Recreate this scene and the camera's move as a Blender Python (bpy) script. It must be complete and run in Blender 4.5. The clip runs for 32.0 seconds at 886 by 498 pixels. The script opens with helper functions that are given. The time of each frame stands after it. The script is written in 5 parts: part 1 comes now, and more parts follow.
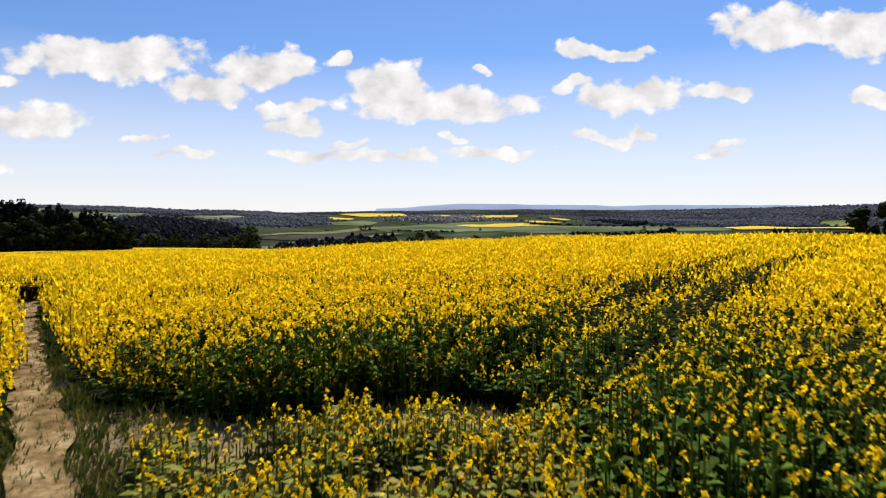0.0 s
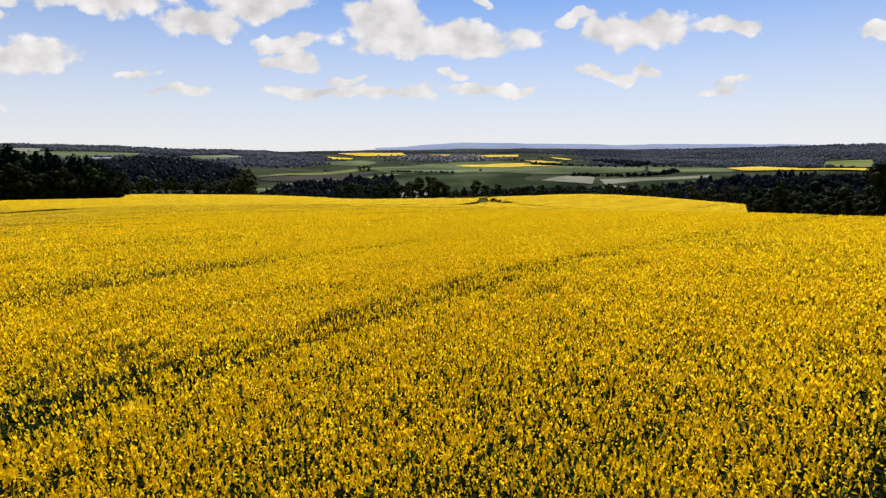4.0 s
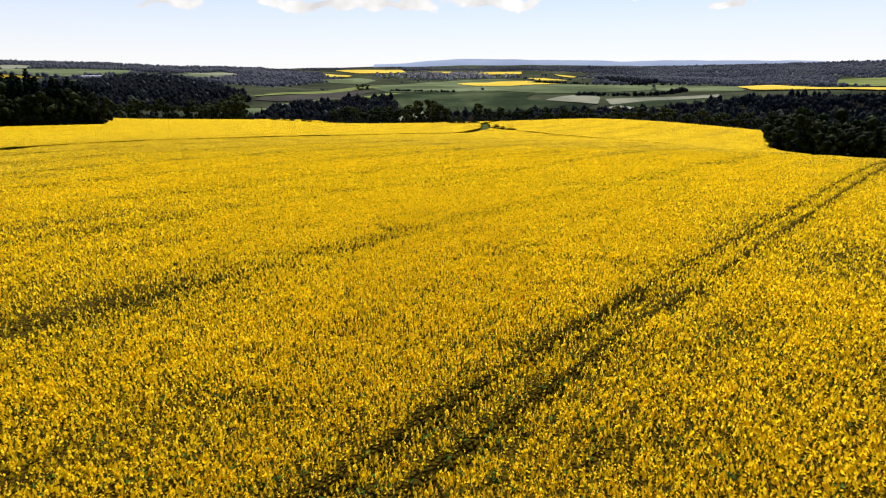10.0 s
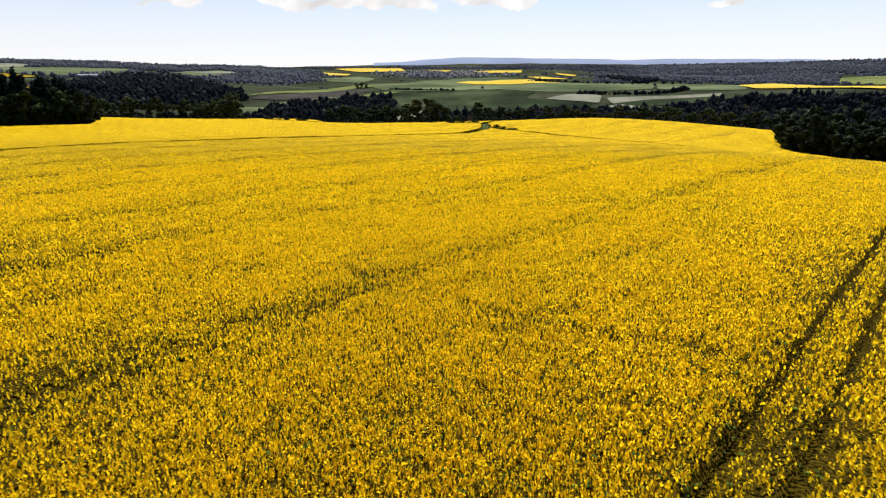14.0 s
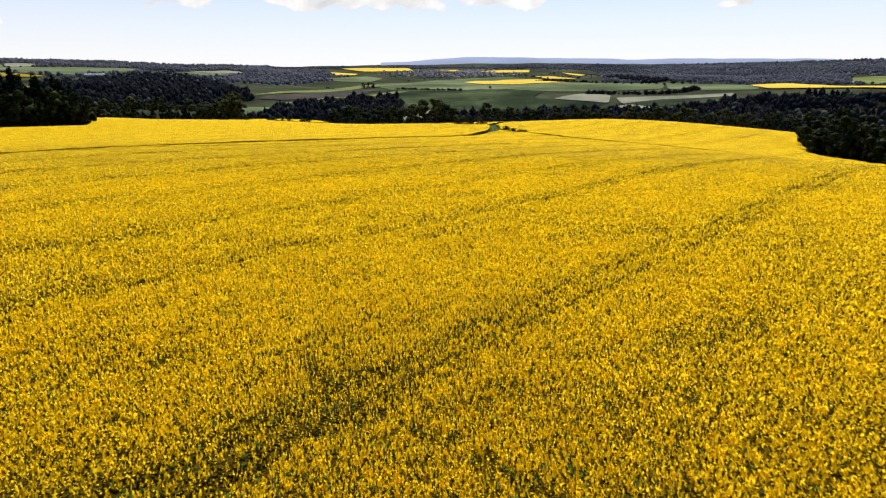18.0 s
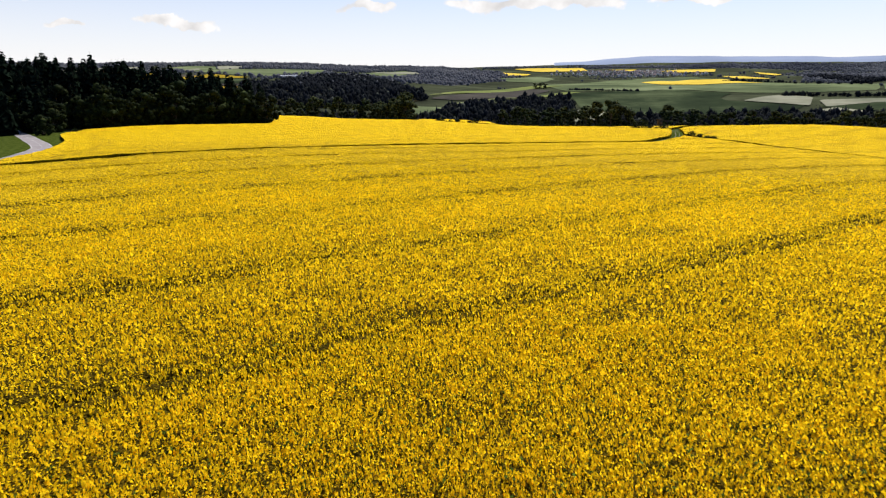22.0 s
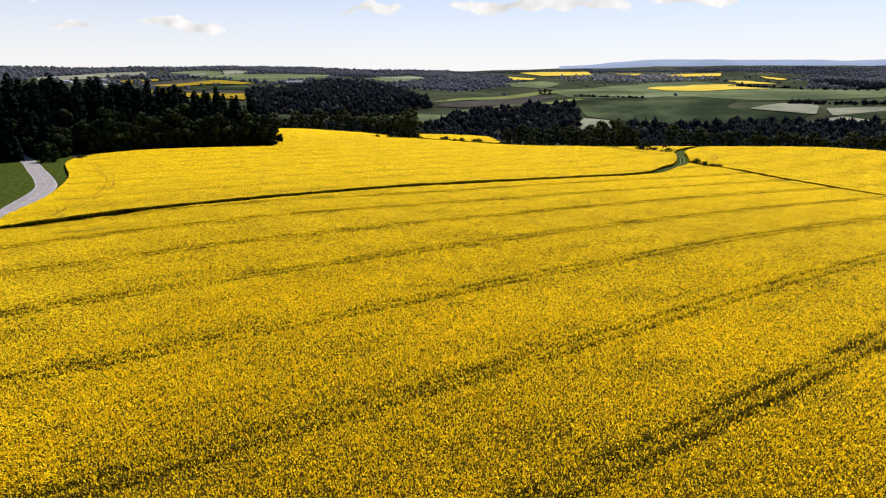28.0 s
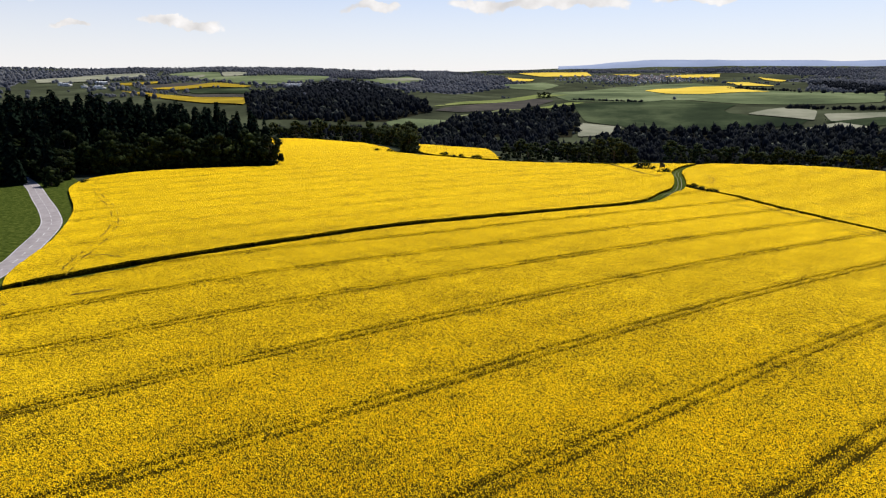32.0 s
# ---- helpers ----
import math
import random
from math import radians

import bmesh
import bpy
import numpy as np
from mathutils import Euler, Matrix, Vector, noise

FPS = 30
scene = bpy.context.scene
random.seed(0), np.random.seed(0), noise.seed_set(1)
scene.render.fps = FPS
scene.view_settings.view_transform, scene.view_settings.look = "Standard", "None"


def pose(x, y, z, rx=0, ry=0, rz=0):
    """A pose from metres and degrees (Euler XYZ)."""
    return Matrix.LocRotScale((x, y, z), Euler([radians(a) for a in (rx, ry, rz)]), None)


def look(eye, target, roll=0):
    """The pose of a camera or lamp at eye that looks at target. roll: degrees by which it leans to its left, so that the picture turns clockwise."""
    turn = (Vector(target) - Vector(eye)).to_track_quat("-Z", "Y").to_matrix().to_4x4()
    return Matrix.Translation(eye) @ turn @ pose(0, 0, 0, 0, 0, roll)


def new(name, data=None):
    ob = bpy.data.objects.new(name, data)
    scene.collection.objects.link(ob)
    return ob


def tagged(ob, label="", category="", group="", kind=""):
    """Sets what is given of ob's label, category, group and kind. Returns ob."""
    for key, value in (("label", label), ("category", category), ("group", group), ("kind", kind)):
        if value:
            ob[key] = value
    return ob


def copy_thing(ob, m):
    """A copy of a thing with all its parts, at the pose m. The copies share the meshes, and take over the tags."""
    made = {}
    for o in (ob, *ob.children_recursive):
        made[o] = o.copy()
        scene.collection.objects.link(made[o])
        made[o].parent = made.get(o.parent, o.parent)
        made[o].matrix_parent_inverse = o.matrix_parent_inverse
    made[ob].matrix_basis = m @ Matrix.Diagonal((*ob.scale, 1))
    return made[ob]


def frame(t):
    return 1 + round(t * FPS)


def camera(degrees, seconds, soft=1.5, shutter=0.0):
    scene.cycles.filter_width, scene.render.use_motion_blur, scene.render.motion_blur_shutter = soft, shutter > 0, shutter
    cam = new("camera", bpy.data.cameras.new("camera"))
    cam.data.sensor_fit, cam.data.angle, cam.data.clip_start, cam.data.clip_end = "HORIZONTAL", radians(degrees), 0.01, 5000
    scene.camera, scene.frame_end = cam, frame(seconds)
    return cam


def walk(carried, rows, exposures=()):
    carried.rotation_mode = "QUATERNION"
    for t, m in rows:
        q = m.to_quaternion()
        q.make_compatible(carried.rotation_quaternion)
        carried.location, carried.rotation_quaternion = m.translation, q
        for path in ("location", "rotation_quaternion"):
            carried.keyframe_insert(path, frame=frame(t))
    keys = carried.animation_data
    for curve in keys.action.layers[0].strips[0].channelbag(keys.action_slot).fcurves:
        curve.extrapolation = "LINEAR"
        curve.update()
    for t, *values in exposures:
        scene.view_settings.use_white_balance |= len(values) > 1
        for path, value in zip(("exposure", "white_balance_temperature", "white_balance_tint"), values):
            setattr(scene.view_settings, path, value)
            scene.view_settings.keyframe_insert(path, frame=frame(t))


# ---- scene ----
cam = camera(69.16, 32.0, soft=1.2, shutter=0.4)
PATH = [
    (0, 0.000, 0.000, 1.442, 88.295, 0.000, -0.014),
    (0.5, -0.020, 1.119, 1.867, 88.302, 0.000, -0.029),
    (1, -0.026, 2.273, 2.413, 88.314, -0.000, -0.029),
    (1.5, -0.027, 3.463, 3.061, 88.333, -0.000, -0.026),
    (2, -0.036, 4.681, 3.735, 88.131, -0.000, -0.023),
    (2.5, -0.043, 5.898, 4.401, 87.344, -0.000, -0.018),
    (3, -0.041, 7.073, 5.060, 86.053, -0.000, -0.020),
    (3.5, -0.035, 8.200, 5.716, 84.615, -0.000, -0.033),
    (5.5, 0.068, 11.392, 8.431, 77.368, -0.000, -0.009),
    (6, 0.162, 12.807, 9.099, 76.186, -0.000, 0.003),
    (6.5, 0.253, 14.209, 9.715, 75.771, -0.000, 0.024),
    (7, 0.327, 15.530, 10.130, 75.761, -0.000, 0.033),
    (7.5, 0.383, 16.773, 10.263, 75.760, -0.000, 0.029),
    (8, 0.420, 18.021, 10.249, 75.758, -0.000, 0.027),
    (8.5, 0.448, 19.298, 10.209, 75.761, -0.000, 0.029),
    (9, 0.471, 20.606, 10.166, 75.763, 0.000, 0.039),
    (9.5, 0.490, 21.963, 10.140, 75.761, 0.000, 0.051),
    (10, 0.513, 23.382, 10.128, 75.757, 0.000, 0.053),
    (10.5, 0.545, 24.857, 10.110, 75.752, 0.000, 0.047),
    (11, 0.595, 26.356, 10.092, 75.744, 0.000, 0.043),
    (11.5, 0.675, 27.855, 10.096, 75.725, 0.000, 0.043),
    (12, 0.779, 29.358, 10.122, 75.704, 0.000, 0.057),
    (12.5, 0.871, 30.877, 10.141, 75.690, 0.000, 0.066),
    (13, 0.939, 32.465, 10.135, 75.677, 0.000, 0.060),
    (13.5, 1.000, 34.186, 10.122, 75.661, 0.000, 0.051),
    (14, 1.021, 35.978, 10.123, 75.637, -0.000, 0.032),
    (14.5, 0.977, 37.743, 10.143, 75.601, -0.000, -0.006),
    (16.5, 0.885, 43.836, 10.132, 75.569, -0.000, -0.008),
    (17, 0.933, 45.831, 10.151, 75.586, -0.000, -0.029),
    (17.5, 0.980, 47.860, 10.160, 75.599, -0.000, 0.099),
    (18, 1.007, 49.903, 10.180, 75.616, 0.000, 0.660),
    (18.5, 1.003, 51.930, 10.197, 75.643, 0.000, 1.709),
    (19, 0.970, 53.956, 10.197, 75.662, 0.000, 2.946),
    (19.5, 0.897, 56.027, 10.179, 75.665, 0.000, 4.203),
    (20, 0.762, 58.183, 10.158, 75.661, 0.000, 5.830),
    (20.5, 0.527, 60.443, 10.156, 75.658, 0.000, 8.209),
    (21, 0.153, 62.791, 10.147, 75.657, 0.000, 11.111),
    (21.5, -0.317, 65.132, 10.118, 75.654, 0.000, 13.796),
    (22, -0.773, 67.258, 10.123, 75.652, 0.000, 15.437),
    (22.5, -1.112, 68.897, 10.144, 75.658, 0.000, 15.952),
    (23, -1.288, 69.857, 10.132, 75.669, 0.000, 15.994),
    (23.5, -1.339, 70.224, 10.301, 75.683, 0.000, 15.979),
    (24, -1.362, 70.285, 10.987, 75.708, 0.000, 15.958),
    (24.5, -1.395, 70.230, 12.125, 75.741, 0.000, 15.932),
    (25, -1.378, 70.141, 13.392, 75.766, 0.000, 15.917),
    (25.5, -1.298, 70.083, 14.656, 75.764, 0.000, 15.907),
    (27.5, -1.272, 70.758, 20.034, 75.779, -0.000, 15.853),
    (28, -1.312, 70.709, 21.566, 75.798, -0.000, 15.865),
    (28.5, -1.341, 70.584, 23.089, 75.799, -0.000, 15.868),
    (29, -1.339, 70.419, 24.618, 75.783, -0.000, 15.863),
    (29.5, -1.307, 70.281, 26.186, 75.752, -0.000, 15.857),
    (30, -1.300, 70.205, 27.754, 75.722, -0.000, 15.847),
    (30.5, -1.348, 70.210, 29.271, 75.706, -0.000, 15.833),
    (31, -1.417, 70.286, 30.747, 75.702, -0.000, 15.824),
    (31.5, -1.488, 70.405, 32.212, 75.694, -0.000, 15.809),
    (32, -1.570, 70.550, 33.683, 75.665, -0.000, 15.786),
]
EXPOSURES = [(0, 0.50), (1.5, 0.44), (3.5, 0.30), (6.0, 0.56), (24.0, 0.57), (32.0, 0.45)]
walk(cam, [(r[0], pose(*r[1:])) for r in PATH], EXPOSURES)


# ---- light ----
SUN_AZ, SUN_EL = 14.0, 55.0      # clockwise from +y, above the horizon
world = bpy.data.worlds.new("sky")
scene.world = world
world.use_nodes = True
wt = world.node_tree
wt.nodes.clear()


def wnode(kind, **props):
    n = wt.nodes.new(kind)
    for key, value in props.items():
        if key == "operation":
            n.operation = value
    return n


def build_sky():
    """Clear spring sky, paler near the horizon, with fair-weather cumulus at fixed bearings."""
    L = wt.links.new
    sky = wnode("ShaderNodeTexSky")
    sky.sky_type, sky.sun_disc = "NISHITA", False
    sky.sun_elevation, sky.sun_rotation = radians(SUN_EL), radians(SUN_AZ)
    sky.air_density, sky.dust_density, sky.ozone_density = 1.0, 0.2, 3.0
    co = wnode("ShaderNodeTexCoord")
    sep = wnode("ShaderNodeSeparateXYZ")
    L(co.outputs["Generated"], sep.inputs[0])
    ahead = wnode("ShaderNodeMath", operation="MAXIMUM")
    L(sep.outputs["Y"], ahead.inputs[0])
    ahead.inputs[1].default_value = 0.05
    u = wnode("ShaderNodeMath", operation="DIVIDE")
    v = wnode("ShaderNodeMath", operation="DIVIDE")
    L(sep.outputs["X"], u.inputs[0]), L(ahead.outputs[0], u.inputs[1])
    L(sep.outputs["Z"], v.inputs[0]), L(ahead.outputs[0], v.inputs[1])
    flat = wnode("ShaderNodeCombineXYZ")
    L(u.outputs[0], flat.inputs[0]), L(v.outputs[0], flat.inputs[1])
    # ragged outlines: the plane is warped before the clouds are laid on it
    warp = wnode("ShaderNodeTexNoise")
    warp.inputs["Scale"].default_value, warp.inputs["Detail"].default_value = 16.0, 5.0
    L(flat.outputs[0], warp.inputs["Vector"])
    wc = wnode("ShaderNodeVectorMath", operation="MULTIPLY_ADD")
    L(warp.outputs["Color"], wc.inputs[0])
    wc.inputs[1].default_value, wc.inputs[2].default_value = (0.10, 0.06, 0), (-0.05, -0.03, 0)
    moved = wnode("ShaderNodeVectorMath", operation="ADD")
    L(flat.outputs[0], moved.inputs[0]), L(wc.outputs[0], moved.inputs[1])
    best = None
    for cx, cy, rx, ry in CLOUDS:
        a = wnode("ShaderNodeVectorMath", operation="SUBTRACT")
        L(moved.outputs[0], a.inputs[0])
        a.inputs[1].default_value = (cx, cy, 0)
        b = wnode("ShaderNodeVectorMath", operation="MULTIPLY")
        L(a.outputs[0], b.inputs[0])
        b.inputs[1].default_value = (1 / rx, 1 / ry, 0)
        c = wnode("ShaderNodeVectorMath", operation="LENGTH")
        L(b.outputs[0], c.inputs[0])
        if best is None:
            best = c.outputs["Value"]
        else:
            m = wnode("ShaderNodeMath", operation="SMOOTH_MIN")
            L(best, m.inputs[0]), L(c.outputs["Value"], m.inputs[1])
            m.inputs[2].default_value = 0.25
            best = m.outputs[0]
    puff = wnode("ShaderNodeTexNoise")
    puff.inputs["Scale"].default_value, puff.inputs["Detail"].default_value = 26.0, 9.0
    long = wnode("ShaderNodeVectorMath", operation="MULTIPLY")
    L(flat.outputs[0], long.inputs[0])
    long.inputs[1].default_value = (0.9, 1.1, 1)
    L(long.outputs[0], puff.inputs["Vector"])
    rough = wnode("ShaderNodeMath", operation="MULTIPLY_ADD")
    L(puff.outputs["Fac"], rough.inputs[0])
    rough.inputs[1].default_value = 1.6
    L(best, rough.inputs[2])
    cover = wnode("ShaderNodeMapRange")
    L(rough.outputs[0], cover.inputs["Value"])
    for key, value in (("From Min", 1.83), ("From Max", 1.58), ("To Min", 0.0), ("To Max", 0.97)):
        cover.inputs[key].default_value = value
    # cloud body: bright crowns, slightly grey bellies
    tone = wnode("ShaderNodeMapRange")
    L(puff.outputs["Fac"], tone.inputs["Value"])
    for key, value in (("From Min", 0.3), ("From Max", 0.72), ("To Min", 1.0), ("To Max", 0.62)):
        tone.inputs[key].default_value = value
    white = wnode("ShaderNodeVectorMath", operation="SCALE")
    white.inputs[0].default_value = CLOUD_WHITE
    L(tone.outputs[0], white.inputs["Scale"])
    # paler towards the horizon
    low = wnode("ShaderNodeMapRange")
    L(sep.outputs["Z"], low.inputs["Value"])
    for key, value in (("From Min", 0.0), ("From Max", 0.26), ("To Min", HAZE), ("To Max", 0.0)):
        low.inputs[key].default_value = value
    pale = wnode("ShaderNodeMix")
    pale.data_type = "RGBA"
    tint = wnode("ShaderNodeVectorMath", operation="MULTIPLY")
    L(sky.outputs[0], tint.inputs[0])
    tint.inputs[1].default_value = SKY_TINT
    L(low.outputs[0], pale.inputs["Factor"]), L(tint.outputs[0], pale.inputs["A"])
    pale.inputs["B"].default_value = (*HAZE_COLOUR, 1)
    mix = wnode("ShaderNodeMix")
    mix.data_type = "RGBA"
    L(cover.outputs[0], mix.inputs["Factor"]), L(pale.outputs["Result"], mix.inputs["A"]), L(white.outputs[0], mix.inputs["B"])
    bg = wnode("ShaderNodeBackground")
    bg.inputs["Strength"].default_value = SKY_STRENGTH
    out = wnode("ShaderNodeOutputWorld")
    L(mix.outputs["Result"], bg.inputs["Color"]), L(bg.outputs[0], out.inputs[0])


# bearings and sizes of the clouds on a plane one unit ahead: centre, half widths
CLOUDS = [((x - 784) / 1138, (407 - y) / 1138, a / 1138, b / 1138) for x, y, a, b in (
    (190, 103, 195, 40), (20, 147, 44, 14), (50, 215, 110, 34), (370, 155, 80, 28), (470, 120, 90, 32),
    (515, 195, 60, 16), (515, 224, 64, 15), (603, 106, 26, 15), (690, 145, 80, 40), (780, 187, 180, 28),
    (846, 127, 22, 10), (255, 244, 32, 8), (630, 274, 160, 13), (870, 269, 90, 11), (800, 246, 26, 8),
    (1030, 90, 44, 18), (1105, 99, 54, 14), (1010, 150, 48, 14), (1115, 175, 105, 30), (1268, 168, 62, 15))]
CLOUDS += [((x - 784) / 1138, (407 - y) / 1138, a / 1138, b / 1138) for x, y, a, b in (
    (1060, 244, 54, 9), (1138, 237, 32, 9), (1370, 48, 115, 38), (1520, 62, 70, 44), (1545, 176, 44, 13),
    (1280, 255, 36, 9), (1258, 272, 42, 8), (330, 277, 60, 11), (-80, 288, 105, 12), (-330, 286, 60, 10),
    (-560, 200, 150, 40), (1900, 150, 200, 50), (2300, 60, 150, 60), (610, 252, 34, 8))]
CLOUD_WHITE, HAZE, HAZE_COLOUR, SKY_STRENGTH = (10.9, 10.6, 10.5), 0.94, (10.35, 9.85, 9.7), 0.069
SKY_TINT = (0.78, 0.98, 1.30)
build_sky()
sun = new("sun", bpy.data.lights.new("sun", "SUN"))
sun.data.energy, sun.data.angle, sun.data.color = 5.0, radians(0.5), (1.0, 0.95, 0.86)
sun.matrix_world = look((0, 0, 0), (-math.sin(radians(SUN_AZ)) * math.cos(radians(SUN_EL)),
                                    -math.cos(radians(SUN_AZ)) * math.cos(radians(SUN_EL)), -math.sin(radians(SUN_EL))))


# ---- helpers of the scene ----
def mesh_of(name, verts, faces, material=None, smooth_faces=False, values=None):
    """A mesh from arrays; every face has the same number of corners. values: one float a vertex, as attribute 'bloom'."""
    verts, faces = np.asarray(verts, np.float32), np.asarray(faces, np.int32)
    me = bpy.data.meshes.new(name)
    k = faces.shape[1]
    me.vertices.add(len(verts)), me.loops.add(faces.size), me.polygons.add(len(faces))
    me.vertices.foreach_set("co", verts.ravel())
    me.loops.foreach_set("vertex_index", faces.ravel())
    me.polygons.foreach_set("loop_start", np.arange(0, faces.size, k, dtype=np.int32))
    if smooth_faces:
        me.polygons.foreach_set("use_smooth", np.ones(len(faces), bool))
    if values is not None:
        me.attributes.new("bloom", "FLOAT", "POINT").data.foreach_set("value", np.asarray(values, np.float32))
    me.update(calc_edges=True)
    if material:
        me.materials.append(material)
    return me


def part(name, me, parent, label=""):
    ob = new(name, me)
    ob.parent = parent
    return tagged(ob, label)


def rotz(a):
    c, s = np.cos(a), np.sin(a)
    return np.array([[c, -s, 0], [s, c, 0], [0, 0, 1]])


def inside(px, py, poly):
    px, py = np.asarray(px, float), np.asarray(py, float)
    hit = np.zeros(px.shape, bool)
    q = list(poly)
    for (x0, y0), (x1, y1) in zip(q, q[1:] + q[:1]):
        if y0 != y1:
            hit ^= ((y0 > py) != (y1 > py)) & (px < (x1 - x0) * (py - y0) / (y1 - y0) + x0)
    return hit


def to_line(px, py, line):
    """Distance to a polyline, and the nearest place on it."""
    px, py = np.asarray(px, float), np.asarray(py, float)
    d, bx, by = np.full(px.shape, 1e9), px.copy(), py.copy()
    for (x0, y0), (x1, y1) in zip(line, line[1:]):
        dx, dy = x1 - x0, y1 - y0
        k = np.clip(((px - x0) * dx + (py - y0) * dy) / (dx * dx + dy * dy), 0, 1)
        qx, qy = x0 + k * dx, y0 + k * dy
        e = np.hypot(px - qx, py - qy)
        near = e < d
        d, bx, by = np.where(near, e, d), np.where(near, qx, bx), np.where(near, qy, by)
    return d, bx, by


def rounded(line, step=2.0):
    """A smooth line through the given points (Catmull-Rom), resampled."""
    p = np.array(line, float)
    p = np.vstack([2 * p[0] - p[1], p, 2 * p[-1] - p[-2]])
    out = []
    for a, b, c, d in zip(p, p[1:], p[2:], p[3:]):
        n = max(2, int(np.hypot(*(c - b)) / step))
        for k in np.arange(n) / n:
            out.append(0.5 * (2 * b + (c - a) * k + (2 * a - 5 * b + 4 * c - d) * k * k + (3 * b - a - 3 * c + d) * k**3))
    return np.array(out + [p[-2]])


def beside(line, off):
    """The line moved sideways, to its left for off > 0."""
    p = np.asarray(line, float)
    t = np.gradient(p, axis=0)
    t /= np.linalg.norm(t, axis=1, keepdims=True)
    return p + off * np.stack([-t[:, 1], t[:, 0]], 1)


def lattice(n, m):
    """Faces of a sheet of n x m vertices."""
    i = np.arange(n * m).reshape(n, m)
    return np.stack([i[:-1, :-1], i[1:, :-1], i[1:, 1:], i[:-1, 1:]], -1).reshape(-1, 4)


# ground height anywhere, metres
RK = np.array([430, 520, 620, 720, 900, 1050, 1200, 1400, 1800, 2400, 3000, 3600, 4200, 4800], float)
AZK = np.array([-180, -70, -45, -30, -19, -9, 3, 18, 35, 60, 180], float)
HK = np.array([
    [-14, -18, -24, -30, -36, -38, -36, -30, -10, 10, 30, 60, 90, 110],
    [-13, -15, -16, -17, -20, -22, -20, -10, 15, 45, 80, 110, 130, 140],
    [-12, -14, -16, -18, -30, -36, -28, -14, 8, 42, 76, 106, 112, 110],
    [-13, -17, -20, -23, -64, -66, -34, -6, 20, 52, 84, 118, 126, 120],
    [-15, -19, -24, -30, -64, -62, -40, -14, 12, 40, 68, 98, 114, 110],
    [-17, -22, -34, -40, -62, -58, -40, -20, 0, 19, 44, 78, 116, 138],
    [-17, -24, -40, -54, -64, -56, -38, -18, 4, 20, 46, 80, 118, 188],
    [-21, -30, -46, -58, -60, -48, -32, -10, 8, 22, 40, 74, 116, 168],
    [-24, -34, -50, -60, -58, -40, -18, 0, 8, 10, 42, 88, 138, 146],
    [-16, -26, -38, -48, -50, -40, -24, -4, 6, 10, 42, 92, 140, 130],
    [-14, -18, -24, -30, -36, -38, -36, -30, -10, 10, 30, 60, 90, 110],
], float)


def smooth(a, b, v):
    k = np.clip((np.asarray(v, float) - a) / (b - a), 0, 1)
    return k * k * (3 - 2 * k)


def ground(x, y):
    x, y = np.asarray(x, float), np.asarray(y, float)
    X, Y = np.clip(x, -300, 260) / 200, (np.clip(y, -60, 480) - 150) / 200
    near = (-4.36 + 0.86 * X - 8.09 * Y - 3.23 * X * X - 7.07 * X * Y - 3.69 * Y * Y
            + 0.89 * X**3 + 0.81 * X * X * Y + 1.38 * X * Y * Y + 2.65 * Y**3)
    near = near - 0.85 * np.exp(-(x**2 + (y + 2)**2) / 200) + 0.85 * np.exp(-((x - 9)**2 + (y - 42)**2) / 700)
    near = near - 0.6 * np.exp(-(x**2 + (y - 122)**2) / 1300) + 1.0 * np.exp(-((x + 85)**2 + (y - 195)**2) / 1500)
    near = near - 5.0 * np.exp(-((x - 150) / 52)**2 - ((y - 235) / 110)**2) + 9.0 * np.exp(-((x + 350) / 75)**2 - ((y - 410) / 60)**2)
    r, az = np.hypot(x, y - 70), np.degrees(np.arctan2(x, y - 70))
    i = np.clip(np.searchsorted(AZK, az, side="right") - 1, 0, len(AZK) - 2)
    j = np.clip(np.searchsorted(RK, r, side="right") - 1, 0, len(RK) - 2)
    u, v = smooth(0, 1, (az - AZK[i]) / (AZK[i + 1] - AZK[i])), np.clip((r - RK[j]) / (RK[j + 1] - RK[j]), 0, 1)
    far = (HK[i, j] * (1 - v) + HK[i, j + 1] * v) * (1 - u) + (HK[i + 1, j] * (1 - v) + HK[i + 1, j + 1] * v) * u
    roll = np.sin(x / 210 + 1.3) * np.sin(y / 260 + 0.4) + 0.5 * np.sin(x / 83 + y / 120)
    far = far + 3.0 * roll * smooth(900, 1500, r)
    k = smooth(360, 520, r)
    brow = 0.0
    for h, cx, cy, sx, sy in ((6.0, 110, 480, 60, 75), (4.7, 185, 440, 65, 85), (2.2, 20, 420, 40, 45), (-2.3, -60, 490, 60, 50), (5.0, -120, 655, 55, 80)):
        brow = brow + h * np.exp(-((x - cx) / sx)**2 - ((y - cy) / sy)**2)
    return brow + near * (1 - k) + (far + 7.0 * np.exp(-((x + 380) / 110)**2 - ((y - 430) / 80)**2)) * k


def wave(x, y, size, seed=0):
    """Soft two-octave variation, about -1 to 1, at the given size in metres."""
    a, out = seed * 1.7, 0
    for k, (s, w) in enumerate(((1.0, 0.6), (2.3, 0.4))):
        u, v = x / size * s * 6.283, y / size * s * 6.283
        out = out + w * np.sin(u * 0.83 + v * 0.41 + a + k) * np.sin(v * 0.77 - u * 0.37 + 2.1 * a) + w * 0.5 * np.sin(u * 1.7 - v * 1.3 + a)
    return out


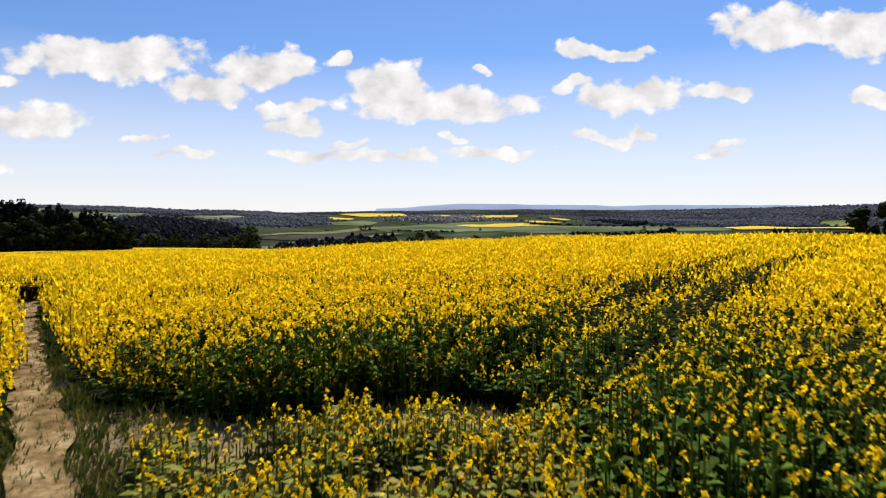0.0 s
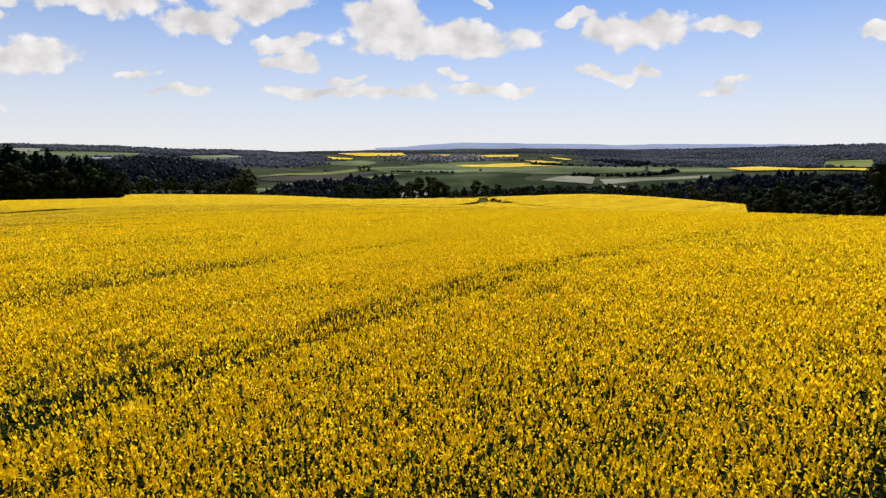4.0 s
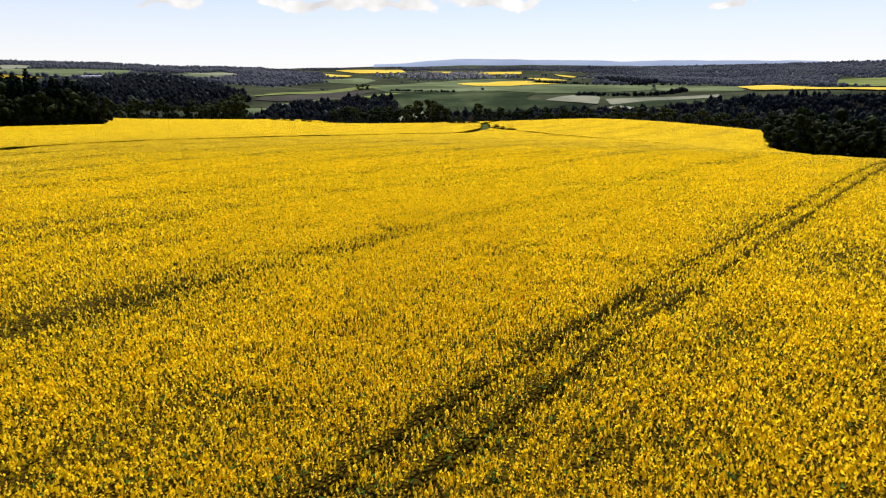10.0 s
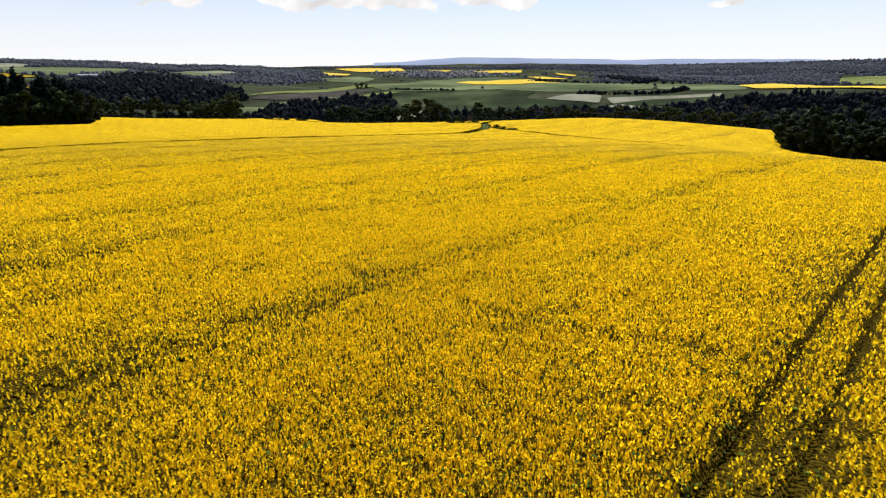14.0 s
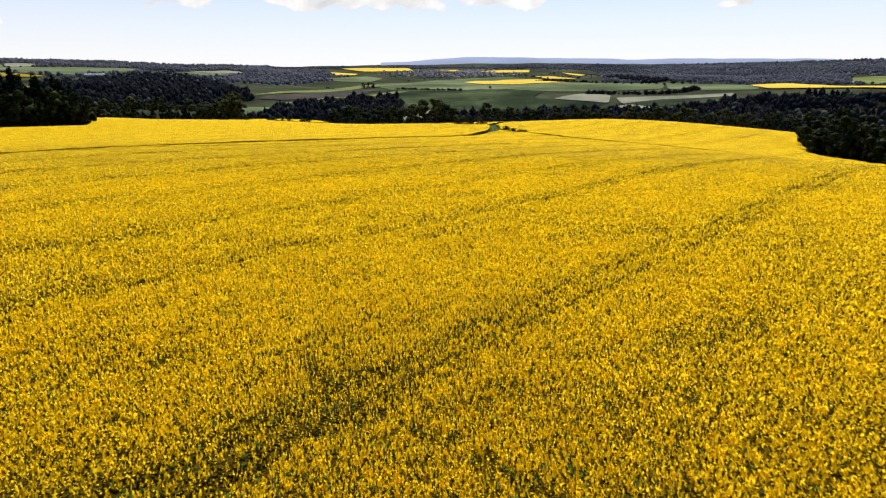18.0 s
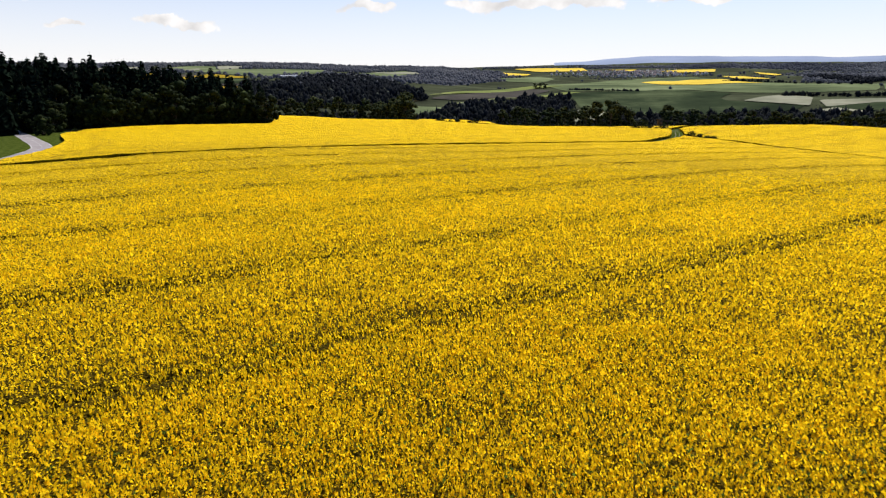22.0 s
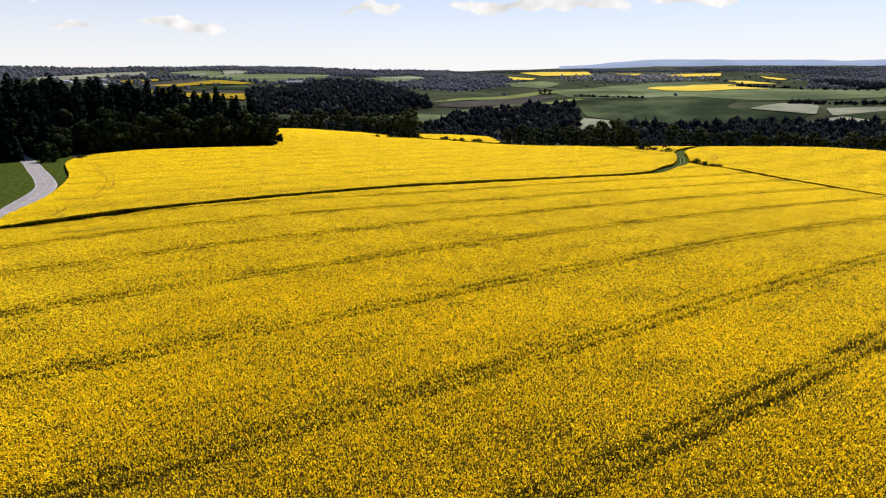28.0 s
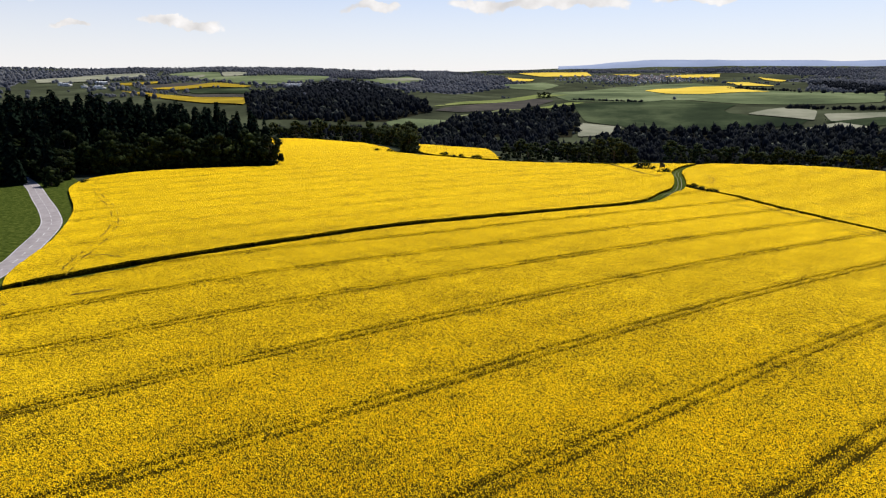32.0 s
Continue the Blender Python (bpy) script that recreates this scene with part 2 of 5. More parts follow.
# ---- materials ----
def mat(name, colours, scale=1.0, rough=0.8, bump=0.0, bump_scale=None, island=0.0, object_random=0.0, translucent=0.0, detail=6.0, low=0.35, high=0.65, gloss=0.0):
    """Noise-mottled surface between two or three base colours; scale is the noise's size per metre."""
    m = bpy.data.materials.new(name)
    m.use_nodes = True
    nt = m.node_tree
    L, bsdf, out = nt.links.new, nt.nodes["Principled BSDF"], nt.nodes["Material Output"]
    bsdf.inputs["Roughness"].default_value = rough
    bsdf.inputs["Specular IOR Level"].default_value = gloss
    geo = nt.nodes.new("ShaderNodeNewGeometry")
    n1 = nt.nodes.new("ShaderNodeTexNoise")
    n1.inputs["Scale"].default_value, n1.inputs["Detail"].default_value, n1.inputs["Roughness"].default_value = scale, detail, 0.65
    L(geo.outputs["Position"], n1.inputs["Vector"])
    ramp = nt.nodes.new("ShaderNodeValToRGB")
    ramp.color_ramp.elements[0].position, ramp.color_ramp.elements[1].position = low, high
    ramp.color_ramp.elements[0].color, ramp.color_ramp.elements[1].color = (*colours[0], 1), (*colours[-1], 1)
    if len(colours) == 3:
        ramp.color_ramp.elements.new((low + high) / 2).color = (*colours[1], 1)
    L(n1.outputs["Fac"], ramp.inputs[0])
    colour = ramp.outputs["Color"]
    for amount, socket in ((island, geo.outputs["Random Per Island"]), (object_random, None)):
        if amount:
            if socket is None:
                socket = nt.nodes.new("ShaderNodeObjectInfo").outputs["Random"]
            r = nt.nodes.new("ShaderNodeMapRange")
            L(socket, r.inputs["Value"])
            r.inputs["To Min"].default_value, r.inputs["To Max"].default_value = 1 - amount, 1 + amount
            hsv = nt.nodes.new("ShaderNodeHueSaturation")
            L(colour, hsv.inputs["Color"]), L(r.outputs[0], hsv.inputs["Value"])
            colour = hsv.outputs["Color"]
    L(colour, bsdf.inputs["Base Color"])
    if bump:
        n2 = nt.nodes.new("ShaderNodeTexNoise")
        n2.inputs["Scale"].default_value, n2.inputs["Detail"].default_value = bump_scale or scale * 5, 4.0
        L(geo.outputs["Position"], n2.inputs["Vector"])
        b = nt.nodes.new("ShaderNodeBump")
        b.inputs["Strength"].default_value, b.inputs["Distance"].default_value = 1.0, bump
        L(n2.outputs["Fac"], b.inputs["Height"]), L(b.outputs[0], bsdf.inputs["Normal"])
    if translucent:
        t, mx = nt.nodes.new("ShaderNodeBsdfTranslucent"), nt.nodes.new("ShaderNodeMixShader")
        L(colour, t.inputs["Color"])
        mx.inputs[0].default_value = translucent
        L(bsdf.outputs[0], mx.inputs[1]), L(t.outputs[0], mx.inputs[2]), L(mx.outputs[0], out.inputs["Surface"])
    return m


YELLOW = (0.88, 0.585, 0.009)
flower_mat = mat("rapeseed_flower", [(0.82, 0.515, 0.006), YELLOW, (0.93, 0.65, 0.013)], 6.0, 0.7, island=0.28, translucent=0.55)
stem_mat = mat("rapeseed_stem", [(0.03, 0.056, 0.007), (0.085, 0.13, 0.017)], 8.0, 0.85, island=0.35, translucent=0.2, gloss=0.03)
margin_mat = mat("margin_grass", [(0.06, 0.082, 0.012), (0.13, 0.145, 0.025), (0.27, 0.225, 0.065)], 1.5, 0.9, island=0.3, translucent=0.2, gloss=0.03)
ground_mat = mat("meadow_ground", [(0.022, 0.025, 0.016), (0.038, 0.043, 0.025), (0.062, 0.070, 0.040)], 0.006, 0.95, bump=0.25, bump_scale=0.4)
soil_mat = mat("bare_soil", [(0.07, 0.050, 0.024), (0.15, 0.108, 0.055), (0.26, 0.19, 0.105)], 1.3, 0.95, bump=0.05, bump_scale=7)
grass_mat = mat("grass", [(0.020, 0.029, 0.005), (0.036, 0.050, 0.009), (0.070, 0.082, 0.016)], 0.7, 0.9, bump=0.12, bump_scale=3)
meadow_mat = mat("young_cereal", [(0.05, 0.064, 0.034), (0.092, 0.112, 0.056), (0.15, 0.172, 0.092)], 0.0045, 0.9, bump=0.2, bump_scale=0.3)
# cereal green darkened to stand in for a cloud's shadow
cloud_shade_mat = mat("cloud_shaded_cereal", [(0.014, 0.020, 0.012), (0.028, 0.038, 0.020), (0.065, 0.080, 0.040)], 0.005, 0.9, bump=0.2, bump_scale=0.3)
pale_mat = mat("pale_fallow", [(0.13, 0.135, 0.095), (0.23, 0.225, 0.165)], 0.012, 0.95, bump=0.2, bump_scale=0.3)
brown_mat = mat("ploughed_soil", [(0.038, 0.036, 0.032), (0.065, 0.058, 0.05)], 0.02, 0.95, bump=0.2, bump_scale=0.3)
asphalt_mat = mat("asphalt", [(0.19, 0.168, 0.168), (0.26, 0.235, 0.235)], 0.35, 0.75, bump=0.01, bump_scale=30)
paint_mat = mat("road_paint", [(0.34, 0.33, 0.33), (0.5, 0.49, 0.48)], 3.0, 0.7)
gravel_mat = mat("worn_gravel", [(0.10, 0.10, 0.07), (0.2, 0.185, 0.14)], 2.5, 0.95, bump=0.03, bump_scale=18)
bark_mat = mat("bark", [(0.05, 0.04, 0.03), (0.12, 0.095, 0.07)], 3.0, 0.9, bump=0.03, bump_scale=14)
# darker than real leaves: the shade within backlit crowns is put in
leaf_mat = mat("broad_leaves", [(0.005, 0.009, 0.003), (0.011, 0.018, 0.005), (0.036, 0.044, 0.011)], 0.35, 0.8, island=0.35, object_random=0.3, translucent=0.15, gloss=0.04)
# fresher green than leaf_mat, brightened further to pass for sunlit crowns
sunlit_fresh_leaf_mat = mat("sunlit_fresh_leaves", [(0.020, 0.026, 0.012), (0.050, 0.060, 0.024), (0.12, 0.13, 0.048)], 0.3, 0.85, island=0.35, object_random=0.35, translucent=0.15)
# needles likewise darkened for the shaded side of the spruces
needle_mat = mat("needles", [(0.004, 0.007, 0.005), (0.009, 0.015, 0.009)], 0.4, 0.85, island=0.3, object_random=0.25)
# far crowns: darkened for missing self-shadow, with a bluish haze tint painted in
far_leaf_mat = mat("far_hazed_leaves", [(0.011, 0.012, 0.014), (0.017, 0.019, 0.020), (0.029, 0.031, 0.027)], 0.012, 0.9, island=0.22, translucent=0.25)
far_needle_mat = mat("far_hazed_needles", [(0.009, 0.010, 0.013), (0.017, 0.019, 0.021)], 0.02, 0.9, island=0.25)
# aerial haze painted into the leaf colour: pale, lilac-grey, low in contrast
hazed_leaf_mat = mat("haze_tinted_wood", [(0.090, 0.092, 0.112), (0.130, 0.134, 0.150), (0.175, 0.178, 0.185)], 0.004, 0.95, island=0.12, translucent=0.45)
budding_mat = mat("budding_leaves", [(0.030, 0.033, 0.030), (0.055, 0.060, 0.050), (0.085, 0.090, 0.070)], 0.02, 0.9, island=0.3)
# wooded hills; the blue is distance haze put into the base colour
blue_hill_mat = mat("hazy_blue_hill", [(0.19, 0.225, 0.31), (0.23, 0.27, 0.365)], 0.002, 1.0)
trampled_mat = mat("trampled_crop", [(0.05, 0.04, 0.006), (0.19, 0.13, 0.015)], 2.0, 0.95, gloss=0.02)
# leaf litter, painted near black for the shade under the trees
shaded_litter_mat = mat("wood_floor", [(0.010, 0.010, 0.006), (0.022, 0.02, 0.012)], 0.5, 0.95, bump=0.1, bump_scale=2)
wood_mat = mat("weathered_wood", [(0.05, 0.04, 0.03), (0.12, 0.09, 0.065)], 4.0, 0.85, bump=0.01, bump_scale=20)
wall_mat = mat("house_render", [(0.62, 0.60, 0.55), (0.8, 0.78, 0.74)], 0.3, 0.8, object_random=0.2)
roof_mat = mat("slate_roof", [(0.10, 0.09, 0.10), (0.22, 0.17, 0.16)], 0.3, 0.7, object_random=0.4)


def crop_mat(name, gaps):
    """The crop seen from above: green-brown gaps between flower heads, darkened to stand for the shade there; 'bloom'
    says how closed the flowering top is.
    """
    m = bpy.data.materials.new(name)
    m.use_nodes = True
    nt = m.node_tree
    L, bsdf = nt.links.new, nt.nodes["Principled BSDF"]
    bsdf.inputs["Roughness"].default_value, bsdf.inputs["Specular IOR Level"].default_value = 0.95, 0.02
    geo, att = nt.nodes.new("ShaderNodeNewGeometry"), nt.nodes.new("ShaderNodeAttribute")
    att.attribute_name = "bloom"
    noises = []
    for scale, det in ((6.5, 5.0), (2.4, 3.0)):
        n = nt.nodes.new("ShaderNodeTexNoise")
        n.inputs["Scale"].default_value, n.inputs["Detail"].default_value = scale, det
        L(geo.outputs["Position"], n.inputs["Vector"])
        noises.append(n.outputs["Fac"])
    heads = nt.nodes.new("ShaderNodeTexVoronoi")
    heads.inputs["Scale"].default_value = 6.5
    L(geo.outputs["Position"], heads.inputs["Vector"])
    tuft = nt.nodes.new("ShaderNodeMath")
    tuft.operation = "SUBTRACT"
    tuft.inputs[0].default_value = 1.0
    L(heads.outputs["Distance"], tuft.inputs[1])
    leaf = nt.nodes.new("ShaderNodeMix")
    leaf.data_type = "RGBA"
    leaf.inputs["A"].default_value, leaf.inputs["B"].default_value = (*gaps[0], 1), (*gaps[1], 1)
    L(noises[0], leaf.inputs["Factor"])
    top = nt.nodes.new("ShaderNodeMix")
    top.data_type = "RGBA"
    top.inputs["A"].default_value, top.inputs["B"].default_value = (0.64, 0.395, 0.004, 1), (0.90, 0.585, 0.008, 1)
    # streaks along the drilling direction
    turn = nt.nodes.new("ShaderNodeMapping")
    turn.vector_type = "TEXTURE"
    turn.inputs["Rotation"].default_value, turn.inputs["Scale"].default_value = (0, 0, radians(51)), (16, 2.2, 4)
    L(geo.outputs["Position"], turn.inputs["Vector"])
    streak = nt.nodes.new("ShaderNodeTexNoise")
    streak.inputs["Scale"].default_value, streak.inputs["Detail"].default_value = 1.0, 6.0
    L(turn.outputs[0], streak.inputs["Vector"])
    grain = nt.nodes.new("ShaderNodeMath")
    grain.operation = "ADD"
    L(noises[1], grain.inputs[0]), L(streak.outputs["Fac"], grain.inputs[1])
    spread = nt.nodes.new("ShaderNodeMapRange")
    L(grain.outputs[0], spread.inputs["Value"])
    spread.inputs["From Min"].default_value, spread.inputs["From Max"].default_value = 0.5, 1.4
    L(spread.outputs[0], top.inputs["Factor"])
    a = nt.nodes.new("ShaderNodeMath")
    a.operation = "MULTIPLY_ADD"
    L(tuft.outputs[0], a.inputs[0])
    a.inputs[1].default_value = 1.1
    L(att.outputs["Fac"], a.inputs[2])
    b = nt.nodes.new("ShaderNodeMath")
    b.operation = "MULTIPLY_ADD"
    L(noises[1], b.inputs[0])
    b.inputs[1].default_value = 0.8
    L(a.outputs[0], b.inputs[2])
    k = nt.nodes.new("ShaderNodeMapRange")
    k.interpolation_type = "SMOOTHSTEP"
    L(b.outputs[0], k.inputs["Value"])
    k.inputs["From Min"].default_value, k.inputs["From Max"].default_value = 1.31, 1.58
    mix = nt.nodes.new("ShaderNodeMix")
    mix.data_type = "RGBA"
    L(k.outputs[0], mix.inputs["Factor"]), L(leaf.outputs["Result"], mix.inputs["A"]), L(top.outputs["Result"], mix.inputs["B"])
    L(mix.outputs["Result"], bsdf.inputs["Base Color"])
    bump = nt.nodes.new("ShaderNodeBump")
    bump.inputs["Strength"].default_value, bump.inputs["Distance"].default_value = 0.8, 0.35
    L(tuft.outputs[0], bump.inputs["Height"]), L(bump.outputs[0], bsdf.inputs["Normal"])
    return m


# near-black gap colours paint in the shade between the plants
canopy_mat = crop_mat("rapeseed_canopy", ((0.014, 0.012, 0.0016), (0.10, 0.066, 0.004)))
shaded_understorey_mat = crop_mat("rapeseed_understorey_shade", ((0.004, 0.007, 0.002), (0.016, 0.024, 0.004)))


# ---- the large structure: ground, lane, road ----
def build_ground():
    rings = np.concatenate([np.arange(0.0, 60, 2.5), np.geomspace(60, 4880, 150)])
    az = np.radians(np.concatenate([np.arange(-180, -66, 4), np.arange(-66, 66, 0.5), np.arange(66, 180, 4), [180]]))
    r, a = np.meshgrid(rings, az, indexing="ij")
    x, y = r * np.sin(a), 70 + r * np.cos(a)
    z = ground(x, y)
    faces = lattice(*x.shape)[:, ::-1]
    return tagged(new("ground", mesh_of("ground", np.stack([x, y, z], -1).reshape(-1, 3), faces, ground_mat, True)),
                  "rolling farmland of green meadow and earth", "ground", kind="structure")


build_ground()


def strip(name, line, half, material, lift=0.05, across=5, crown=0.0):
    """A ribbon along a line on the ground."""
    offs = np.linspace(half, -half, across)
    rows = np.stack([beside(line, o) for o in offs], 1)
    z = ground(rows[..., 0], rows[..., 1]) + lift + crown * (1 - (offs / half) ** 2)
    return mesh_of(name, np.concatenate([rows, z[..., None]], -1).reshape(-1, 3), lattice(*rows.shape[:2])[:, ::-1], material, True)


LANE = rounded([(-130, 146), (-122, 159), (-113, 171), (-101, 190), (-86, 214), (-68, 247), (-40, 281), (-4, 324), (10, 346),
                (17.2, 371), (22, 382), (24.7, 399), (26, 425), (26.2, 446), (28.2, 465), (32.5, 484), (40, 502), (52, 524)])
HEDGE = rounded([(25, 394), (32, 387), (46, 375), (61, 347), (72, 327), (83, 308), (104, 271), (132, 238)])
ROAD = rounded([(-96, 96), (-118, 143), (-137, 180), (-151, 199), (-172, 225), (-191, 243), (-226, 272), (-289, 322), (-345, 352), (-420, 372), (-520, 380)])
PATHWAY = rounded([(-1.5, -6), (-3.2, 4), (-5.4, 8.5), (-8.4, 13), (-12.2, 18.6), (-17.4, 26.8)], 1.0)

def drape(name, poly, cell, material, lift=0.05, slope=0.0):
    """A sheet laid on the ground within an outline; its rim follows the outline."""
    p = np.array(poly, float)
    xs, ys = np.arange(p[:, 0].min() - cell, p[:, 0].max() + 2 * cell, cell), np.arange(p[:, 1].min() - cell, p[:, 1].max() + 2 * cell, cell)
    x, y = [a.ravel() for a in np.meshgrid(xs, ys, indexing="ij")]
    faces = lattice(len(xs), len(ys))
    faces = faces[inside(x[faces].mean(1), y[faces].mean(1), poly)]
    used = np.unique(faces)
    back = np.full(len(x), -1)
    back[used] = np.arange(len(used))
    faces, x, y = back[faces], x[used], y[used]
    e = np.sort(np.concatenate([faces[:, [0, 1]], faces[:, [1, 2]], faces[:, [2, 3]], faces[:, [3, 0]]]), 1)
    key, count = np.unique(e[:, 0].astype(np.int64) * len(used) + e[:, 1], return_counts=True)
    rim = np.unique(np.stack([key[count == 1] // len(used), key[count == 1] % len(used)]))
    d, bx, by = to_line(x[rim], y[rim], list(poly) + [poly[0]])
    x[rim], y[rim] = np.where(d < 1.2 * cell, bx, x[rim]), np.where(d < 1.2 * cell, by, y[rim])
    z = ground(x, y) + lift + slope * np.hypot(x, y - 70)
    return mesh_of(name, np.stack([x, y, z], 1), faces, material, True)


lane = tagged(new("grass_lane", strip("grass_lane", LANE, 3.2, grass_mat, 0.06)), "green grass farm lane between two crop fields", "lane", kind="structure")
north = LANE[(LANE[:, 1] > 366) & (LANE[:, 1] < 470)]
for off in (-0.85, 0.85):
    part("wheel_track", strip("wheel_track", beside(north, off), 0.16, gravel_mat, 0.10, 3), lane, "pale worn gravel wheel track")
tagged(new("field_strip", strip("field_strip", HEDGE, 2.7, grass_mat, 0.06)), "narrow green grass strip between crop fields", "grass strip", kind="structure")
EAST_EDGE = rounded([(118, 110), (126, 150), (141, 195), (149, 234), (153, 268), (150, 312), (165, 352), (188, 396), (208, 440)])
tagged(new("field_strip", strip("field_strip", beside(EAST_EDGE, -5), 6.5, grass_mat, 0.06)), "shaded green grass strip along the wood", "grass strip", kind="structure")
path_mat = mat("trodden_earth", [(0.10, 0.065, 0.028), (0.19, 0.128, 0.06), (0.32, 0.23, 0.12)], 2.2, 0.95, bump=0.06, bump_scale=9)
path_mesh = strip("dirt_path", rounded(PATHWAY, 0.35), 0.36, path_mat, 0.14, 7)
for p in path_mesh.vertices:
    p.co.x += 0.16 * float(wave(p.co.x, p.co.y, 1.3, 4)) + 0.08 * float(wave(p.co.y, p.co.x, 0.5, 7))
    p.co.z += 0.03 * float(wave(p.co.x, p.co.y, 0.8, 2))
tagged(new("dirt_path", path_mesh), "dry trodden bare earth path beside the crop", "path", kind="structure")
verge = strip("verge", ROAD, 20.0, grass_mat, 0.05, 17)
tagged(new("road_verge", verge), "mown green grass verge along the road", "verge", kind="structure")
road = tagged(new("road", strip("road", ROAD, 3.1, asphalt_mat, 0.12, 7, 0.05)), "sunlit pale grey asphalt country road in a bend", "road", kind="structure")
for off in (-2.85, 2.85):
    part("edge_line", strip("edge_line", beside(ROAD, off), 0.08, paint_mat, 0.16, 2), road, "white painted edge line")
dash_line = rounded(ROAD, 1.0)
for k in range(30, len(dash_line) - 8, 9):
    part("centre_dash", strip("centre_dash", dash_line[k:k + 5], 0.09, paint_mat, 0.185, 2), road)

# ---- crop fields ----
left_lane, right_lane = beside(LANE, 2.8), beside(LANE, -2.8)
sel = LANE[:, 1] < 392
FIELD_SOUTH = [(1.5, -25), (1.5, 5), (1.9, 10.4), (-0.2, 11.1), (-3.4, 10.4), (-6.3, 11.6), (-8.0, 13.6), (-11.3, 18.2), (-16.6, 26.2), (-17.6, 26.8),
               (-12.9, 19.4), (-9.2, 14.2), (-6.6, 9.4), (-4.6, 4), (-4, -25), (-90, -25), (-90, 96), (-112, 146), (-119, 158)]
FIELD_SOUTH += [tuple(p) for p in right_lane[sel & (LANE[:, 1] > 160)][::2]]
FIELD_SOUTH += [tuple(p) for p in beside(HEDGE, -2.2)[4::2]]
FIELD_SOUTH += [(144, 215), (140, 195), (126, 150), (118, 110), (120, 40), (120, -25)]
FIELD_NORTH = [tuple(p) for p in left_lane[(LANE[:, 1] > 168) & (LANE[:, 1] < 515)][::2][::-1]]
FIELD_NORTH += [tuple(p) for p in rounded([(-119, 164), (-127, 172), (-138, 188), (-152, 208), (-176, 237), (-195, 257), (-222, 282), (-243, 303), (-257, 326), (-256, 346), (-243, 364)], 5)]
FIELD_NORTH += [(-240, 365), (-217, 382), (-194, 399), (-218, 432),
                (-300, 545), (-390, 690), (-345, 705), (-265, 700), (-205, 610), (-172, 540), (-140, 500), (-100, 494), (-50, 503), (0, 510)]
FIELD_EAST = [tuple(p) for p in right_lane[(LANE[:, 1] > 398) & (LANE[:, 1] < 522)][::2]]
FIELD_EAST += [(78, 548), (140, 524), (205, 474), (207, 440), (187, 396), (164, 352), (149, 312), (153, 268), (149, 234)]
FIELD_EAST += [tuple(p) for p in beside(HEDGE, 2.2)[4::2][::-1]]
FIELD_VALLEY = [(-222, 690), (-196, 622), (-164, 556), (-134, 512), (-104, 506), (-86, 512), (-98, 560), (-122, 640), (-150, 715), (-190, 740)]
FIELDS = (FIELD_SOUTH, FIELD_NORTH, FIELD_EAST, FIELD_VALLEY)
AX, AY = math.sin(radians(39)), math.cos(radians(39))     # the drilling direction
TRAMS = [-5.2, -24.8, -46.8, -69.6, -86.5, -107.7, -129.5, -151.0]
TRAMS = [16.0 + 21 * k for k in range(8)][::-1] + TRAMS + [-172.0 - 21 * k for k in range(20)]
CROP = 1.3


def tram_gap(x, y):
    """Distance to the middle of the nearest wheel track of the tramlines."""
    v = x * AY - y * AX
    d = np.min(np.abs(v[..., None] - np.array(TRAMS)), -1) if np.size(v) < 400000 else np.min([np.abs(v - t) for t in TRAMS], 0)
    return np.abs(d - 0.95)


DEPTH = {-46.8: 0.65, -69.6: 0.9, -86.5: 0.6, -107.7: 0.8}      # how deep each pair of tracks is worn


def groove(x, y):
    """How plainly the wheel tracks show, along their way: the crop has closed over them in places."""
    u, v = x * AX + y * AY, x * AY - y * AX
    depth = np.ones(np.shape(v))
    for t, k in DEPTH.items():
        depth = np.where(np.abs(v - t) < 4, k, depth)
    worn = smooth(-1.0, 0.15, wave(u, v * 1.3, 19, 8) + 0.7 * wave(u, v * 2.3, 5.3, 9))
    worn = np.where(np.abs(v + 24.8) < 4, np.maximum(worn, 0.7), worn)      # open all along
    return np.maximum(worn * depth, 1 - smooth(14, 34, np.hypot(x - 4, y - 14)))


FOOTWAYS = [rounded([(-5, 74.2), (-2.3, 70.4), (2.2, 66), (5.2, 62.6), (9.8, 59.8), (13.2, 56.8)], 1.0)]     # trodden by walkers or deer
LODGED = ((-18, 54, 13, 6.5), (-16, 26, 9, 3.5), (-34, 78, 13, 3), (24, 60, 7, 3), (12, 47, 4, 1.2))     # thin patches: middle, half lengths along and across the drilling


def beside_track(x, y):
    """How close to a tramline: the crop stands thinner there, and is painted darker for the shade of leaning plants."""
    u, v = x * AX + y * AY, x * AY - y * AX
    return 1 - smooth(1.1, 2.8, np.min([np.abs(v - t) for t in TRAMS], 0) + 0.6 * wave(u, v, 7, 2))


def patchy(x, y):
    """Thin, late places of the crop, drawn out along the drilling direction."""
    u, v = x * AX + y * AY, x * AY - y * AX
    k = 0.8 * smooth(0.15, 0.95, wave(u * 0.3, v, 14, 12) + 0.45 * wave(u * 0.6, v, 6.3, 13))
    for cx, cy, a, b in LODGED:
        du, dv = u - (cx * AX + cy * AY), v - (cx * AY - cy * AX)
        k = np.maximum(k, 1.6 * np.exp(-(du / a)**2 - (dv / b)**2) * (0.8 + 0.3 * wave(x, y, 5, 6)))
    return k


def thin(x, y):
    return (0.2 + 0.55 * groove(x, y)) * beside_track(x, y) + patchy(x, y)


